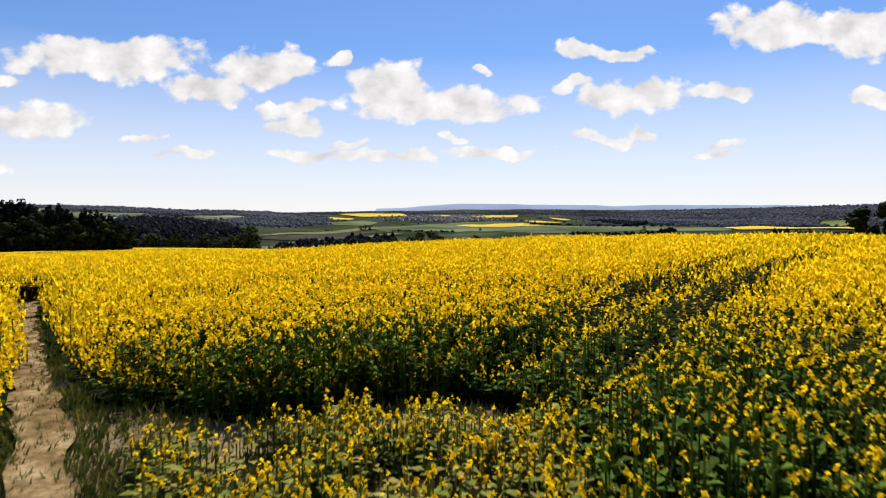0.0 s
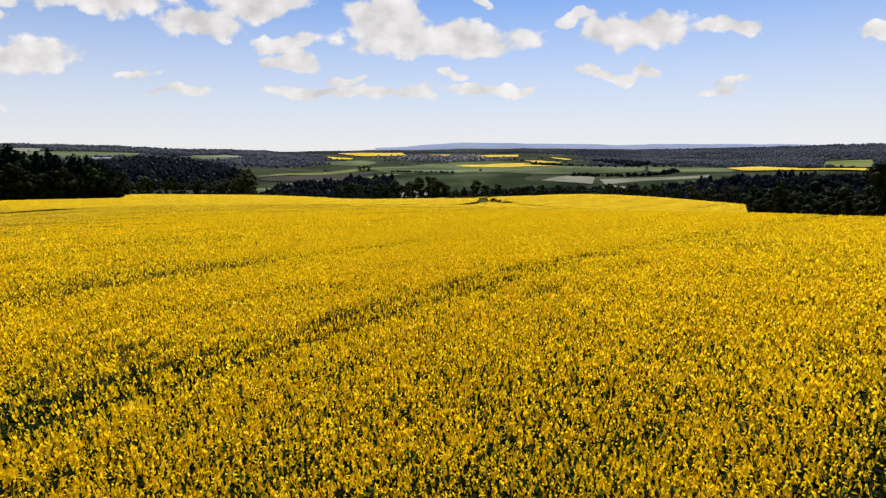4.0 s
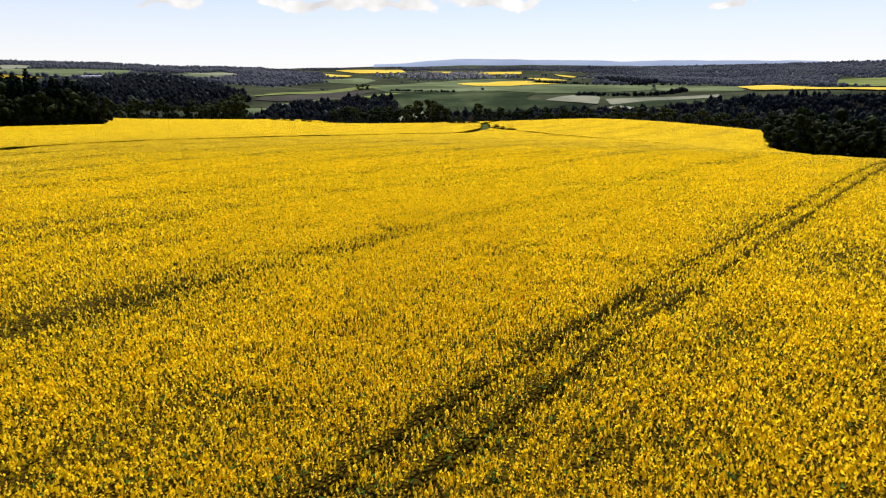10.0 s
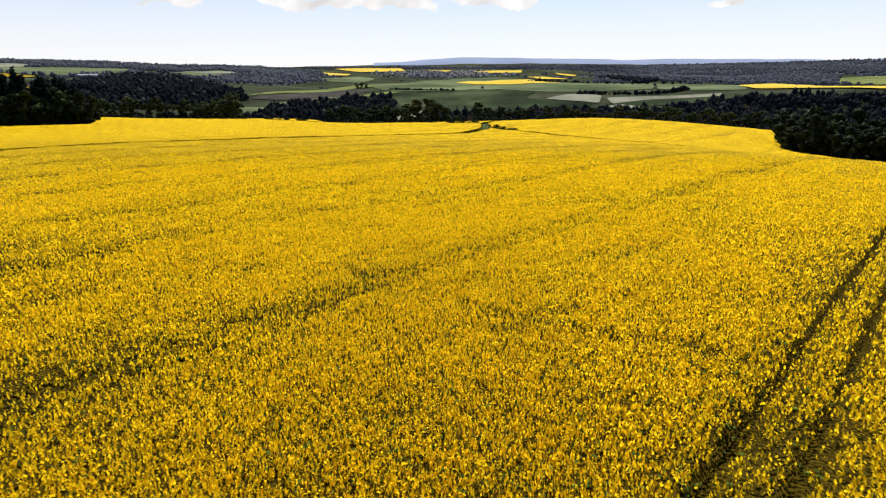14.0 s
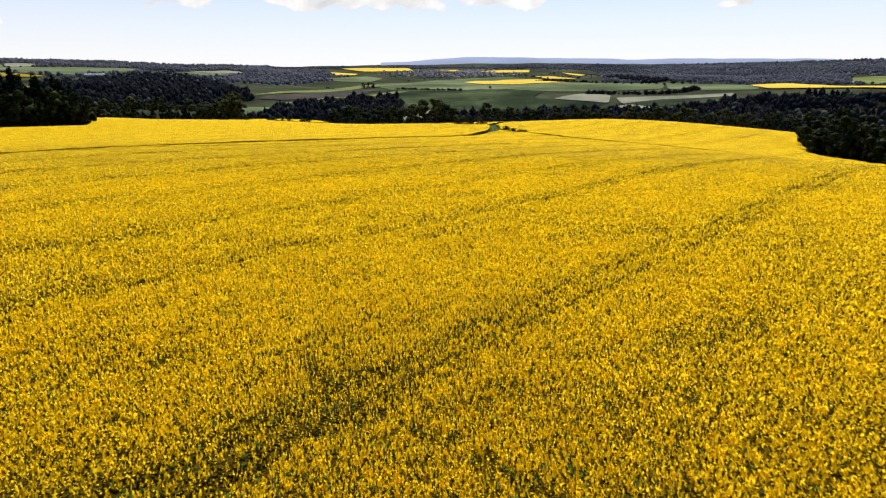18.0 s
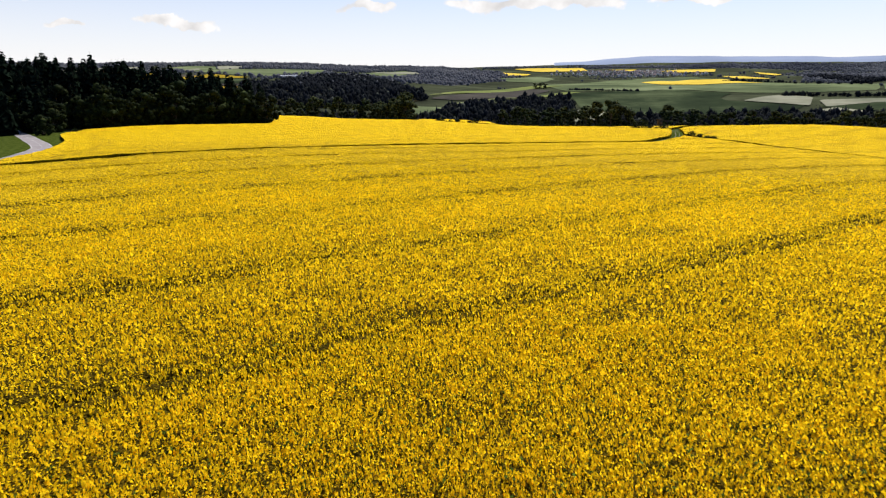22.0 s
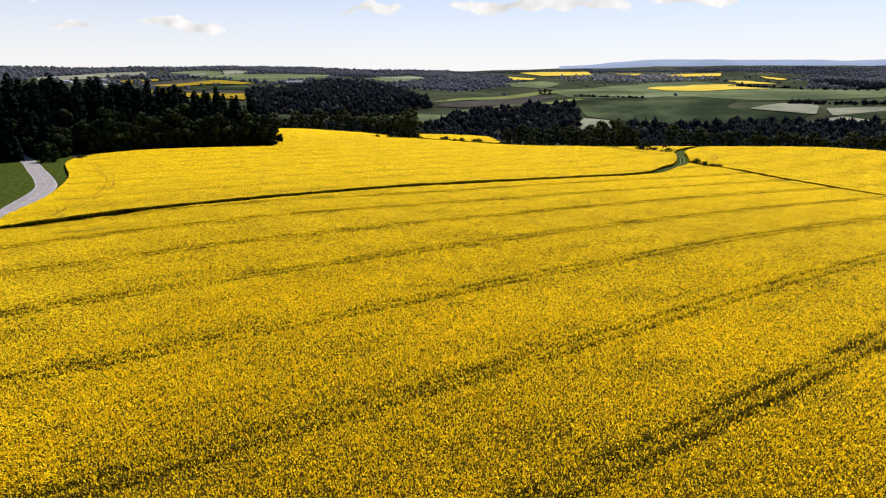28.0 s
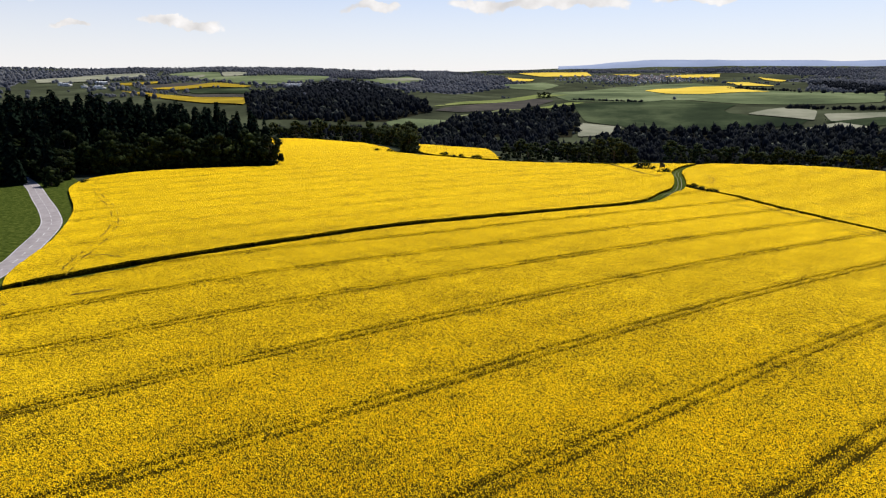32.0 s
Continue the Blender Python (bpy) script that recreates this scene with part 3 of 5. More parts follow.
def sight(x, y):
    """How near the flight line passes over a place of the field."""
    h = 2.4 + 8 * smooth(0, 14, y - 14)
    c = np.clip(y - np.maximum(np.abs(x) / 0.8, 1.3 * h), 0, 70)
    return np.sqrt(x**2 + (y - c)**2 + (2.4 + 8 * smooth(0, 14, c))**2)


def stand_height(x, y):
    """Height of the crop: patchy, lower at the trampled margin."""
    h = CROP * (1 + 0.07 * wave(x, y, 9, 1) + 0.05 * wave(x, y, 31, 2))
    return h * (1 - 0.07 * thin(x, y))


NEAR_BOX = (-24, 26, -9, 32)


def build_canopy(name, poly, ustep, vstep, ragged=3.2, close=False, lines=TRAMS):
    p = np.array(poly)
    u, v = p[:, 0] * AX + p[:, 1] * AY, p[:, 0] * AY - p[:, 1] * AX
    us = np.arange(u.min() - ustep, u.max() + 2 * ustep, ustep)
    vs = set(np.arange(v.min() - vstep, v.max() + 2 * vstep, vstep).round(2))
    for t in lines:
        if v.min() < t < v.max():
            vs = {q for q in vs if abs(q - t) > 2.4} | {t + s * o for s in (-1, 1) for o in (0.0, 0.55, 0.68, 0.95, 1.22, 1.35, 2.0)}
    vs = np.array(sorted(vs))
    U, V = np.meshgrid(us, vs, indexing="ij")
    x, y = U * AX + V * AY, U * AY - V * AX
    faces = lattice(*U.shape)
    cx, cy = x.ravel()[faces].mean(1), y.ravel()[faces].mean(1)
    lap = 0.0 if close else 2.5      # the coarser sheet reaches under the finer one
    within_box = (cx > NEAR_BOX[0] + lap) & (cx < NEAR_BOX[1] - lap) & (cy > NEAR_BOX[2]) & (cy < NEAR_BOX[3] - lap)
    faces = faces[inside(cx, cy, poly) & (within_box == close)]
    used = np.unique(faces)
    back = np.full(U.size, -1)
    back[used] = np.arange(len(used))
    faces, x, y, V = back[faces], x.ravel()[used], y.ravel()[used], V.ravel()[used]
    # the rim follows the field's edge
    e = np.sort(np.concatenate([faces[:, [0, 1]], faces[:, [1, 2]], faces[:, [2, 3]], faces[:, [3, 0]]]), 1)
    key, count = np.unique(e[:, 0].astype(np.int64) * len(used) + e[:, 1], return_counts=True)
    rim_edges = np.stack([key[count == 1] // len(used), key[count == 1] % len(used)], 1)
    rim = np.unique(rim_edges)
    d, bx, by = to_line(x[rim], y[rim], list(poly) + [poly[0]])
    near = d < ragged
    x[rim[near]], y[rim[near]] = bx[near], by[near]
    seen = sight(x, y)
    g = ground(x, y)
    gap = np.min([np.abs(np.abs(V - t) - 0.95) for t in lines] + [np.full(len(V), 9.0)], 0)
    track = gap < 0.3
    top = g + stand_height(x, y) - 0.42 * (1 - smooth(20, 110, seen)) - 0.04 - 0.28 * (1 - smooth(9, 16, seen))
    rim_gap = to_line(x, y, FIELD_SOUTH[:18])[0] if close else 9.0
    top = top - (top - g - 0.08) * (1 - smooth(0.1, 2.6, rim_gap))
    jitter = np.array([noise.noise((a * 0.9, b * 0.9, 0)) for a, b in zip(x, y)]) * (0.22 if close else 0.14)
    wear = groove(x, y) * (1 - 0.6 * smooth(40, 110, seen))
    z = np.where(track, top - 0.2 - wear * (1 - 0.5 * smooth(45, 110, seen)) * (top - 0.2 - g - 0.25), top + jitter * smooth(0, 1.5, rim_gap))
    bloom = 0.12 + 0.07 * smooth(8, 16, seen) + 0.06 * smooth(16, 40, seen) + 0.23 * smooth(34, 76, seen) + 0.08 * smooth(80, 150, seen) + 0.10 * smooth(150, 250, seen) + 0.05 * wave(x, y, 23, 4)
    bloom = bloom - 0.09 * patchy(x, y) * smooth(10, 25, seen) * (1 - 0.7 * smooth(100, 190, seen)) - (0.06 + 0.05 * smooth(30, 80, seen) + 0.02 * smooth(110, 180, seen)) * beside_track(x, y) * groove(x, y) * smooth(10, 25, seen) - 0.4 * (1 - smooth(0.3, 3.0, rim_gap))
    # lower bloom in the tracks: missing flowers, plus their shade painted in
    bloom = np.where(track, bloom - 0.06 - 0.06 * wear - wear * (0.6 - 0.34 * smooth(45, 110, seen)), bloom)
    n = len(x)
    verts = np.stack([x, y, z], 1)
    low = np.stack([x[rim], y[rim], g[rim] - 0.3], 1)
    back = np.full(n, -1)
    back[rim] = n + np.arange(len(rim))
    skirt = np.stack([rim_edges[:, 0], rim_edges[:, 1], back[rim_edges[:, 1]], back[rim_edges[:, 0]]], 1)
    # skirt stays in the gap colour, painting the shaded crop wall dark
    me = mesh_of(name, np.concatenate([verts, low]), np.concatenate([faces[:, ::-1], skirt]), shaded_understorey_mat if close else canopy_mat, True,
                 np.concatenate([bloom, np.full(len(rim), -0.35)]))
    return me


crop = tagged(new("rapeseed_crop"), "dense yellow flowering rapeseed crop on green stems", "crop", kind="stuff")
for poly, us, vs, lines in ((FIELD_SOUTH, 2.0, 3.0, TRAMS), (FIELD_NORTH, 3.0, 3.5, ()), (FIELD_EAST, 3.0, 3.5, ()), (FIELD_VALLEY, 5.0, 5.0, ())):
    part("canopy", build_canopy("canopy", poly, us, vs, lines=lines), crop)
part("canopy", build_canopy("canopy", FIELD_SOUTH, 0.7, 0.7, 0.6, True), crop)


def crop_track(line, half, offs=(0.0,), broken=0.1):
    """A wheel track trodden into the crop, broken where the plants stood up again."""
    for o in offs:
        way = beside(rounded(line, 1.5), o)
        way = way + 0.35 * np.stack([wave(way[:, 0], way[:, 1], 7, 3), wave(way[:, 1], way[:, 0], 9, 4)], 1)
        me = strip("trampled_track", way, half, trampled_mat, CROP + 0.10, 3)
        bm = bmesh.new()
        bm.from_mesh(me)
        gone = []
        for f in bm.faces:
            c = f.calc_center_median()
            if wave(c.x, c.y, 37, 5 + o) + 0.6 * wave(c.x, c.y, 11.3, 2 + o) + 0.4 * wave(c.x, c.y, 3.1, 1) < broken - 0.35:
                gone.append(f)
        bmesh.ops.delete(bm, geom=gone, context="FACES")
        bm.to_mesh(me)
        bm.free()
        part("trampled_track", me, crop, "brown trampled wheel track through the crop")


crop_track([(-237, 311), (-206, 281), (-176, 255), (-152, 230), (-135, 207), (-122, 186), (-113, 172)], 0.17, (-1.0, 1.0), 0.3)
crop_track([(52, 352), (60, 328), (71, 306), (83, 288), (104, 258)], 0.35, (0.0,))
crop_track([(66, 306), (78, 287), (100, 256)], 0.3, (0.0,))
crop_track([(38, 404), (41, 416), (42, 432), (41, 442)], 0.25, (-0.9, 0.9))
crop_track([(-11, 500), (-4, 480), (4, 452), (10, 430), (17, 424)], 0.8, (0.0,), -0.9)
crop_track([(-199, 408), (-182, 413), (-162, 418)], 0.4)
crop_track([(-118, 149), (-110, 152), (-104, 157), (-94, 166)], 0.3, (0.0,), 0.25)
for way in ([(-225, 306), (-218, 304), (-211, 305)], [(-156, 231), (-148, 231), (-140, 234)], [(-128, 187), (-120, 190), (-112, 189)]):
    crop_track(way, 0.22, (0.0,), 0.15)
crop_track([(30, 355), (42, 347), (52, 338), (66, 321), (79, 302)], 0.3, (0.0,), -0.1)
crop_track([(146, 380), (155, 388), (164, 399), (176, 404)], 0.6, (0.0,), -0.4)


def raceme(rng, petals, spread=1.0):
    """A flower head about one unit high: petal quads round an upright axis, with a budded tip; few petals make a slim tuft."""
    V, F = [], []
    slim = petals < 5
    for k in range(petals):
        a, h = rng.uniform(0, 6.283), (k + rng.uniform(0.1, 0.9)) / petals
        rad = (0.26 if slim else 0.40) * spread * (1.05 - h * 0.75)
        c = np.array([rad * math.cos(a), rad * math.sin(a), h])
        n = np.array([math.cos(a), math.sin(a), rng.uniform(0.2, 1.3) if slim else rng.uniform(0.4, 2.2)])
        n /= np.linalg.norm(n)
        t = np.cross(n, (0, 0, 1.0))
        t /= np.linalg.norm(t)
        b, s = np.cross(n, t), rng.uniform(0.75, 1.15) * 0.62 / math.sqrt(petals / 5)
        w = rng.uniform(-0.5, 0.5) if slim else rng.uniform(0, 3)
        across, along = (0.66, 1.0) if slim else (1.0, 0.9)
        t, b = t * math.cos(w) + b * math.sin(w), b * math.cos(w) - t * math.sin(w)
        i = len(V)
        V += [c - t * s * .5 * across, c + b * s * .5 * along, c + t * s * .5 * across, c - b * s * .5 * along]
        F.append([i, i + 1, i + 2, i + 3])
    return np.array(V), np.array(F)


def stalk(rng, leaves):
    """A stem one unit high below its head, as crossed narrow blades, with a few leaves."""
    V, F = [], []
    for a in (0.3, 1.9):
        w, i = 0.012, len(V)
        V += [[-w * math.cos(a), -w * math.sin(a), -1], [w * math.cos(a), w * math.sin(a), -1], [w * math.cos(a), w * math.sin(a), 0.02], [-w * math.cos(a), -w * math.sin(a), 0.02]]
        F.append([i, i + 1, i + 2, i + 3])
    for k in range(leaves):
        a, h, s, i = rng.uniform(0, 6.283), rng.uniform(-0.9, -0.15), rng.uniform(0.09, 0.26), len(V)
        d, t = np.array([math.cos(a), math.sin(a), 0.5]), np.array([-math.sin(a), math.cos(a), 0]) * 0.3
        o = np.array([0, 0, h])
        V += [o, o + (d * 0.55 + t) * s, o + d * s + np.array([0, 0, -0.3 * s]), o + (d * 0.55 - t) * s]
        F.append([i, i + 1, i + 2, i + 3])
    return np.array(V), np.array(F)


def strew(templates, pos, size, tall, rng):
    """Copies of templates at places, each turned and scaled (size across, tall upwards)."""
    pick, turn = rng.integers(0, len(templates), len(pos)), rng.uniform(0, 6.283, len(pos))
    VV, FF, base = [], [], 0
    for k, (V, F) in enumerate(templates):
        m = pick == k
        if not m.any():
            continue
        c, s = np.cos(turn[m])[:, None], np.sin(turn[m])[:, None]
        x = (V[:, 0] * c - V[:, 1] * s) * size[m][:, None] + pos[m, 0:1]
        y = (V[:, 0] * s + V[:, 1] * c) * size[m][:, None] + pos[m, 1:2]
        z = V[:, 2] * tall[m][:, None] + pos[m, 2:3]
        VV.append(np.stack([x, y, z], -1).reshape(-1, 3))
        FF.append((F[None] + (np.arange(m.sum()) * len(V))[:, None, None] + base).reshape(-1, F.shape[1]))
        base += m.sum() * len(V)
    return np.concatenate(VV), np.concatenate(FF)


def sow():
    """Flower heads and stems, thick where the flight passes low, thinning into larger tufts far off."""
    rng = np.random.default_rng(7)
    cell = 4.0
    gx, gy = np.meshgrid(np.arange(-190, 150, cell), np.arange(-24, 300, cell), indexing="ij")
    gx, gy = gx.ravel(), gy.ravel()
    d = sight(gx + cell / 2, gy + cell / 2)
    ahead = (np.abs(gx + cell / 2) < 0.95 * np.maximum(gy + cell, 0) + 34) & (d < 150)
    dens = np.clip(90 * (15 / np.maximum(d, 7)) ** 0.72, 0.5, 96)
    dens = dens * np.where(gy < 0, 0.5, 1.0)
    n = rng.poisson(dens * cell * cell * ahead)
    x = np.repeat(gx, n) + rng.uniform(0, cell, n.sum())
    y = np.repeat(gy, n) + rng.uniform(0, cell, n.sum())
    wide = np.abs(x) - 0.95 * np.maximum(y, 0) - 9 + 3 * wave(x, y, 13, 4)
    keep = (rng.uniform(0, 1, len(x)) > smooth(0, 20, wide)) & (rng.uniform(0, 1, len(x)) > smooth(6, 20, -y))
    x, y = x[keep], y[keep]
    tall = inside(x, y, FIELD_SOUTH) | inside(x, y, FIELD_NORTH) | inside(x, y, FIELD_EAST)
    margin = ~tall & (y < 9.6 + 0.8 * wave(x, y, 2.7, 3) - 0.25 * np.maximum(-1.5 - x, 0)) & (y > 1) & (np.abs(x) < 9) & (to_line(x, y, [tuple(p) for p in PATHWAY[::3]])[0] > 1.0)
    margin &= (wave(x, y, 3.1, 5) + rng.uniform(-1, 1, len(x)) * 0.8 + 0.7 * smooth(-4, 1.5, x) > 0.35)
    d = sight(x, y)
    width = (0.27 + 0.0012 * d + 0.2 * (1 - smooth(9, 18, np.hypot(x - 4, y - 14)))) * groove(x, y) * rng.uniform(0.7, 1.15, len(x))
    rut = tall & (tram_gap(x, y) < width + rng.uniform(-0.16, 0.12, len(x)))
    low_leaf = rut & (d < 13) & (rng.uniform(0, 1, len(x)) < 0.75)
    keep = (tall & ~rut) | margin | low_leaf
    keep &= ~(tall & (rng.uniform(0, 1, len(x)) < 0.48 * thin(x, y)))
    for way in FOOTWAYS:
        keep &= to_line(x, y, [tuple(p) for p in way[::2]])[0] > (0.2 + rng.uniform(-0.2, 0.2, len(x))) * smooth(-0.7, 0.3, wave(x, y, 6, 3) + 0.5 * smooth(69, 60, y))
    keep &= rng.uniform(0, 1, len(x)) > smooth(55, 140, d + 10 * wave(x, y, 60, 3))
    keep &= margin | (rng.uniform(0, 1, len(x)) > 0.62 * (1 - smooth(4.5, 9, np.hypot(x - 5.5, y - 6))))
    x, y, d, margin, low_leaf = x[keep], y[keep], d[keep], margin[keep], low_leaf[keep]
    h = stand_height(x, y) * rng.normal(1.0, 0.055, len(x)).clip(0.8, 1.14)
    # shaded lower side heads within the stand
    edge = 1 - smooth(0.2, 2.2, to_line(x, y, FIELD_SOUTH[:18])[0])
    low = rng.uniform(0, 1, len(x)) < 0.2 + 0.5 * edge
    h = np.where(low, h * (0.62 - 0.34 * edge + rng.uniform(0, 0.33, len(x)) * (1 + 0.5 * edge)), h)
    h = np.where(margin, stand_height(x, y) * rng.uniform(0.25, 0.62, len(x)), h)
    h = np.where(low_leaf, stand_height(x, y) * rng.uniform(0.3, 0.62, len(x)), h)
    size = 0.088 * (1 + 0.035 * np.maximum(d - 7, 0) ** 0.8) * rng.uniform(0.7, 1.3, len(x))
    size = size * (1 - 0.16 * smooth(30, 40, d) - 0.12 * smooth(45, 80, d))
    pos = np.stack([x, y, ground(x, y) + h - size * 0.9], 1)
    near, mid, far = d < 11.5, (d >= 11.5) & (d < 18), (d >= 18) & (d < 34)
    for m, petals, kinds in ((near, 5, 8), (mid, 3, 8), (far, 2, 8), (d >= 34, 1, 12)):
        V, F = strew([raceme(rng, petals, 1.1) for k in range(kinds)], pos[m], size[m], size[m] * rng.uniform(0.8, 1.2, m.sum()) * (1 + 0.6 * smooth(9, 16, d[m])), rng)
        part("flower_heads", mesh_of("flower_heads", V, F, flower_mat), crop, "bright yellow four-petalled flower heads")
    m = (d < 8.5) | ((d < 30) & (rng.uniform(0, 1, len(d)) < np.where(d < 10.5, 0.5, 0.05)))
    for group, material, leaves in ((m & ~margin, stem_mat, 4), (m & margin, margin_mat, 4)):
        V, F = strew([stalk(rng, leaves) for k in range(6)], pos[group], np.ones(group.sum()), (h - size * 0.9)[group], rng)
        part("stems", mesh_of("stems", V, F, material), crop, "green leafy stems")


sow()


def grass_tufts():
    rng = np.random.default_rng(11)
    x, y = rng.uniform(-11, 4, 21000), rng.uniform(2, 14.5, 21000)
    k = rng.integers(0, len(PATHWAY), 7000)
    side = rng.choice([-1, 1], 7000) * rng.uniform(0.22, 1.1, 7000)
    x, y = np.append(x, PATHWAY[k, 0] + side + rng.uniform(-.3, .3, 7000)), np.append(y, PATHWAY[k, 1] + rng.uniform(-.8, .8, 7000))
    keep = ~inside(x, y, FIELD_SOUTH) & (to_line(x, y, [tuple(p) for p in PATHWAY[::3]])[0] > 0.22 + rng.uniform(-.4, .35, len(x))) & (wave(x, y, 2.2, 8) > -0.5)
    x, y = x[keep], y[keep]
    blades = []
    for k in range(5):
        V, F = [], []
        for b in range(4):
            a, l, i = rng.uniform(0, 6.283), rng.uniform(0.5, 1), len(V)
            t = np.array([-math.sin(a), math.cos(a), 0]) * 0.05
            o = np.array([math.cos(a), math.sin(a), 0]) * 0.25
            V += [-t, t, o * l * 0.6 + np.array([0, 0, l * 0.7]) + t * .6, o * l * 1.3 + np.array([0, 0, l])]
            F.append([i, i + 1, i + 2, i + 3])
        blades.append((np.array(V), np.array(F)))
    s = rng.uniform(0.08, 0.32, len(x))
    V, F = strew(blades, np.stack([x, y, ground(x, y)], 1), s, s, rng)
    tagged(new("margin_grass", mesh_of("margin_grass", V, F, margin_mat)), "tufts of green grass on the bare field margin", "grass", kind="stuff")


grass_tufts()
tagged(new("field_margin", strip("field_margin", np.array([(-5.0, 5.5), (-3, 6), (-1, 6.3), (1.2, 6.5)]), 6.0, soil_mat, 0.02, 7)), "dry bare soil at the field margin", "soil", kind="structure")


# ---- trees ----
def ball(level, rng, rough=0.25):
    bm = bmesh.new()
    bmesh.ops.create_icosphere(bm, subdivisions=level, radius=1)
    V = np.array([v.co[:] for v in bm.verts])
    F = np.array([[v.index for v in f.verts] for f in bm.faces])
    bm.free()
    return V * (1 + rng.uniform(-rough, rough, (len(V), 1))), F


def limb(p0, p1, r0, r1, sides=6):
    p0, p1 = np.array(p0, float), np.array(p1, float)
    d = (p1 - p0) / np.linalg.norm(p1 - p0)
    a = np.cross(d, (0.3, 0.9, 0.1))
    a /= np.linalg.norm(a)
    b = np.cross(d, a)
    ang = np.arange(sides) / sides * 6.2832
    ring = np.cos(ang)[:, None] * a + np.sin(ang)[:, None] * b
    V = np.concatenate([p0 + ring * r0, p1 + ring * r1])
    i = np.arange(sides)
    F = np.stack([i, (i + 1) % sides, (i + 1) % sides + sides, i + sides], 1)
    return V, F


def merge(pieces):
    VV, FF, n = [], [], 0
    for V, F in pieces:
        VV.append(V), FF.append(F + n)
        n += len(V)
    return np.concatenate(VV), np.concatenate(FF)


def leaf_cards(rng, centre, radius, count, size, squash=0.8):
    d = rng.normal(size=(count, 3))
    d /= np.linalg.norm(d, axis=1, keepdims=True)
    d[:, 2] *= squash
    c = centre + d * radius * rng.uniform(0.75, 1.08, (count, 1))
    t = rng.normal(size=(count, 3))
    t /= np.linalg.norm(t, axis=1, keepdims=True)
    b = np.cross(d, t)
    b /= np.linalg.norm(b, axis=1, keepdims=True) + 1e-6
    s = size * rng.uniform(0.6, 1.3, (count, 1))
    V = np.stack([c - t * s * .5, c + b * s * .45, c + t * s * .5, c - b * s * .45], 1).reshape(-1, 3)
    return V, np.arange(count * 4).reshape(-1, 4)


def broad_tree(seed, height, width, trunk=0.3, clumps=38, cards=20, leaf=None, kind="broadleaf_tree"):
    """A broadleaved tree: tapered trunk with limbs, and a crown of many leaf clumps with gaps."""
    rng = np.random.default_rng(seed)
    tree = new(kind)
    wood = [limb((0, 0, -1), (0.1, 0, height * 0.3), height * 0.022, height * 0.016, 7), limb((0.1, 0, height * 0.3), (0, 0.2, height * 0.75), height * 0.016, height * 0.004, 6)]
    leaves, core = [], []
    for k in range(clumps):
        a, h = rng.uniform(0, 6.283), rng.uniform(trunk, 0.93)
        reach = width * 0.5 * math.sin(math.pi * min(1, (h - trunk + 0.14) / (1.12 - trunk))) ** 0.7
        q = reach * math.sqrt(rng.uniform(0.12, 0.95)) * rng.uniform(0.8, 1.06)
        c = np.array([q * math.cos(a), q * math.sin(a), h * height])
        size = width * rng.uniform(0.09, 0.18)
        leaves.append(leaf_cards(rng, c, size * 1.08, cards, size * 0.56))
        V, F = ball(0, rng, 0.2)
        core.append((V * size * 0.86 * (1, 1, 0.85) + c, F))
        if k % 4 == 0:
            wood.append(limb((0, 0, height * (trunk * 0.8 + 0.3 * (h - trunk))), c, height * 0.008, height * 0.002, 4))
    part("trunk", mesh_of("trunk", *merge(wood), bark_mat, True), tree)
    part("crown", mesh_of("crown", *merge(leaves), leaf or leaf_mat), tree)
    # fills the gaps in dark leaf_mat, as shade inside the lighter crowns
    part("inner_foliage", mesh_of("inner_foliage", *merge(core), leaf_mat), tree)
    return tree


def conifer(seed, height, width, whorls=22):
    """A spruce: straight trunk and drooping whorls of needle sprays, narrowing to a spire."""
    rng = np.random.default_rng(seed)
    tree = new("spruce_tree")
    part("trunk", mesh_of("trunk", *limb((0, 0, -1), (0, 0, height), height * 0.016, 0.02, 6), bark_mat, True), tree)
    V, F = [], []
    for w in range(whorls):
        h = height * (0.10 + 0.88 * (w / whorls) ** 0.9)
        rad = width * 0.5 * (1 - h / height) ** 0.7 + 0.4
        n = 9 if w < whorls * 0.7 else 6
        for k in range(n):
            a = 6.283 * k / n + rng.uniform(-.3, .3) + w
            l, droop = rad * rng.uniform(0.7, 1.2), rad * rng.uniform(0.35, 0.75)
            h = height * (0.08 + 0.91 * ((w + rng.uniform(-0.7, 0.7)) / whorls)) if 0 < w < whorls - 1 else h
            d, t = np.array([math.cos(a), math.sin(a), 0]), np.array([-math.sin(a), math.cos(a), 0])
            for tilt in (0.25, -0.25):
                i = len(V)
                V += [np.array([0, 0, h + 0.3]), d * l * .6 + t * l * .36 + np.array([0, 0, h - droop * .3 + tilt]), d * l + np.array([0, 0, h - droop]), d * l * .6 - t * l * .36 + np.array([0, 0, h - droop * .3 - tilt])]
                F.append([i, i + 1, i + 2, i + 3])
    part("crown", mesh_of("crown", np.array(V), np.array(F), needle_mat), tree)
    return tree


def shrub(seed, width, height):
    rng = np.random.default_rng(seed)
    bush = new("bush")
    wood = [limb((0, 0, -0.3), (rng.uniform(-.3, .3) * width, rng.uniform(-.3, .3) * width, height * 0.7), 0.05, 0.02, 4) for k in range(4)]
    leaves = [leaf_cards(rng, np.array([rng.uniform(-.32, .32) * width, rng.uniform(-.32, .32) * width, height * rng.uniform(0.3, 0.72)]), height * 0.32, 26, height * 0.15, 0.85) for k in range(11)]
    part("stems", mesh_of("stems", *merge(wood), bark_mat), bush)
    part("foliage", mesh_of("foliage", *merge(leaves), leaf_mat), bush)
    return bush


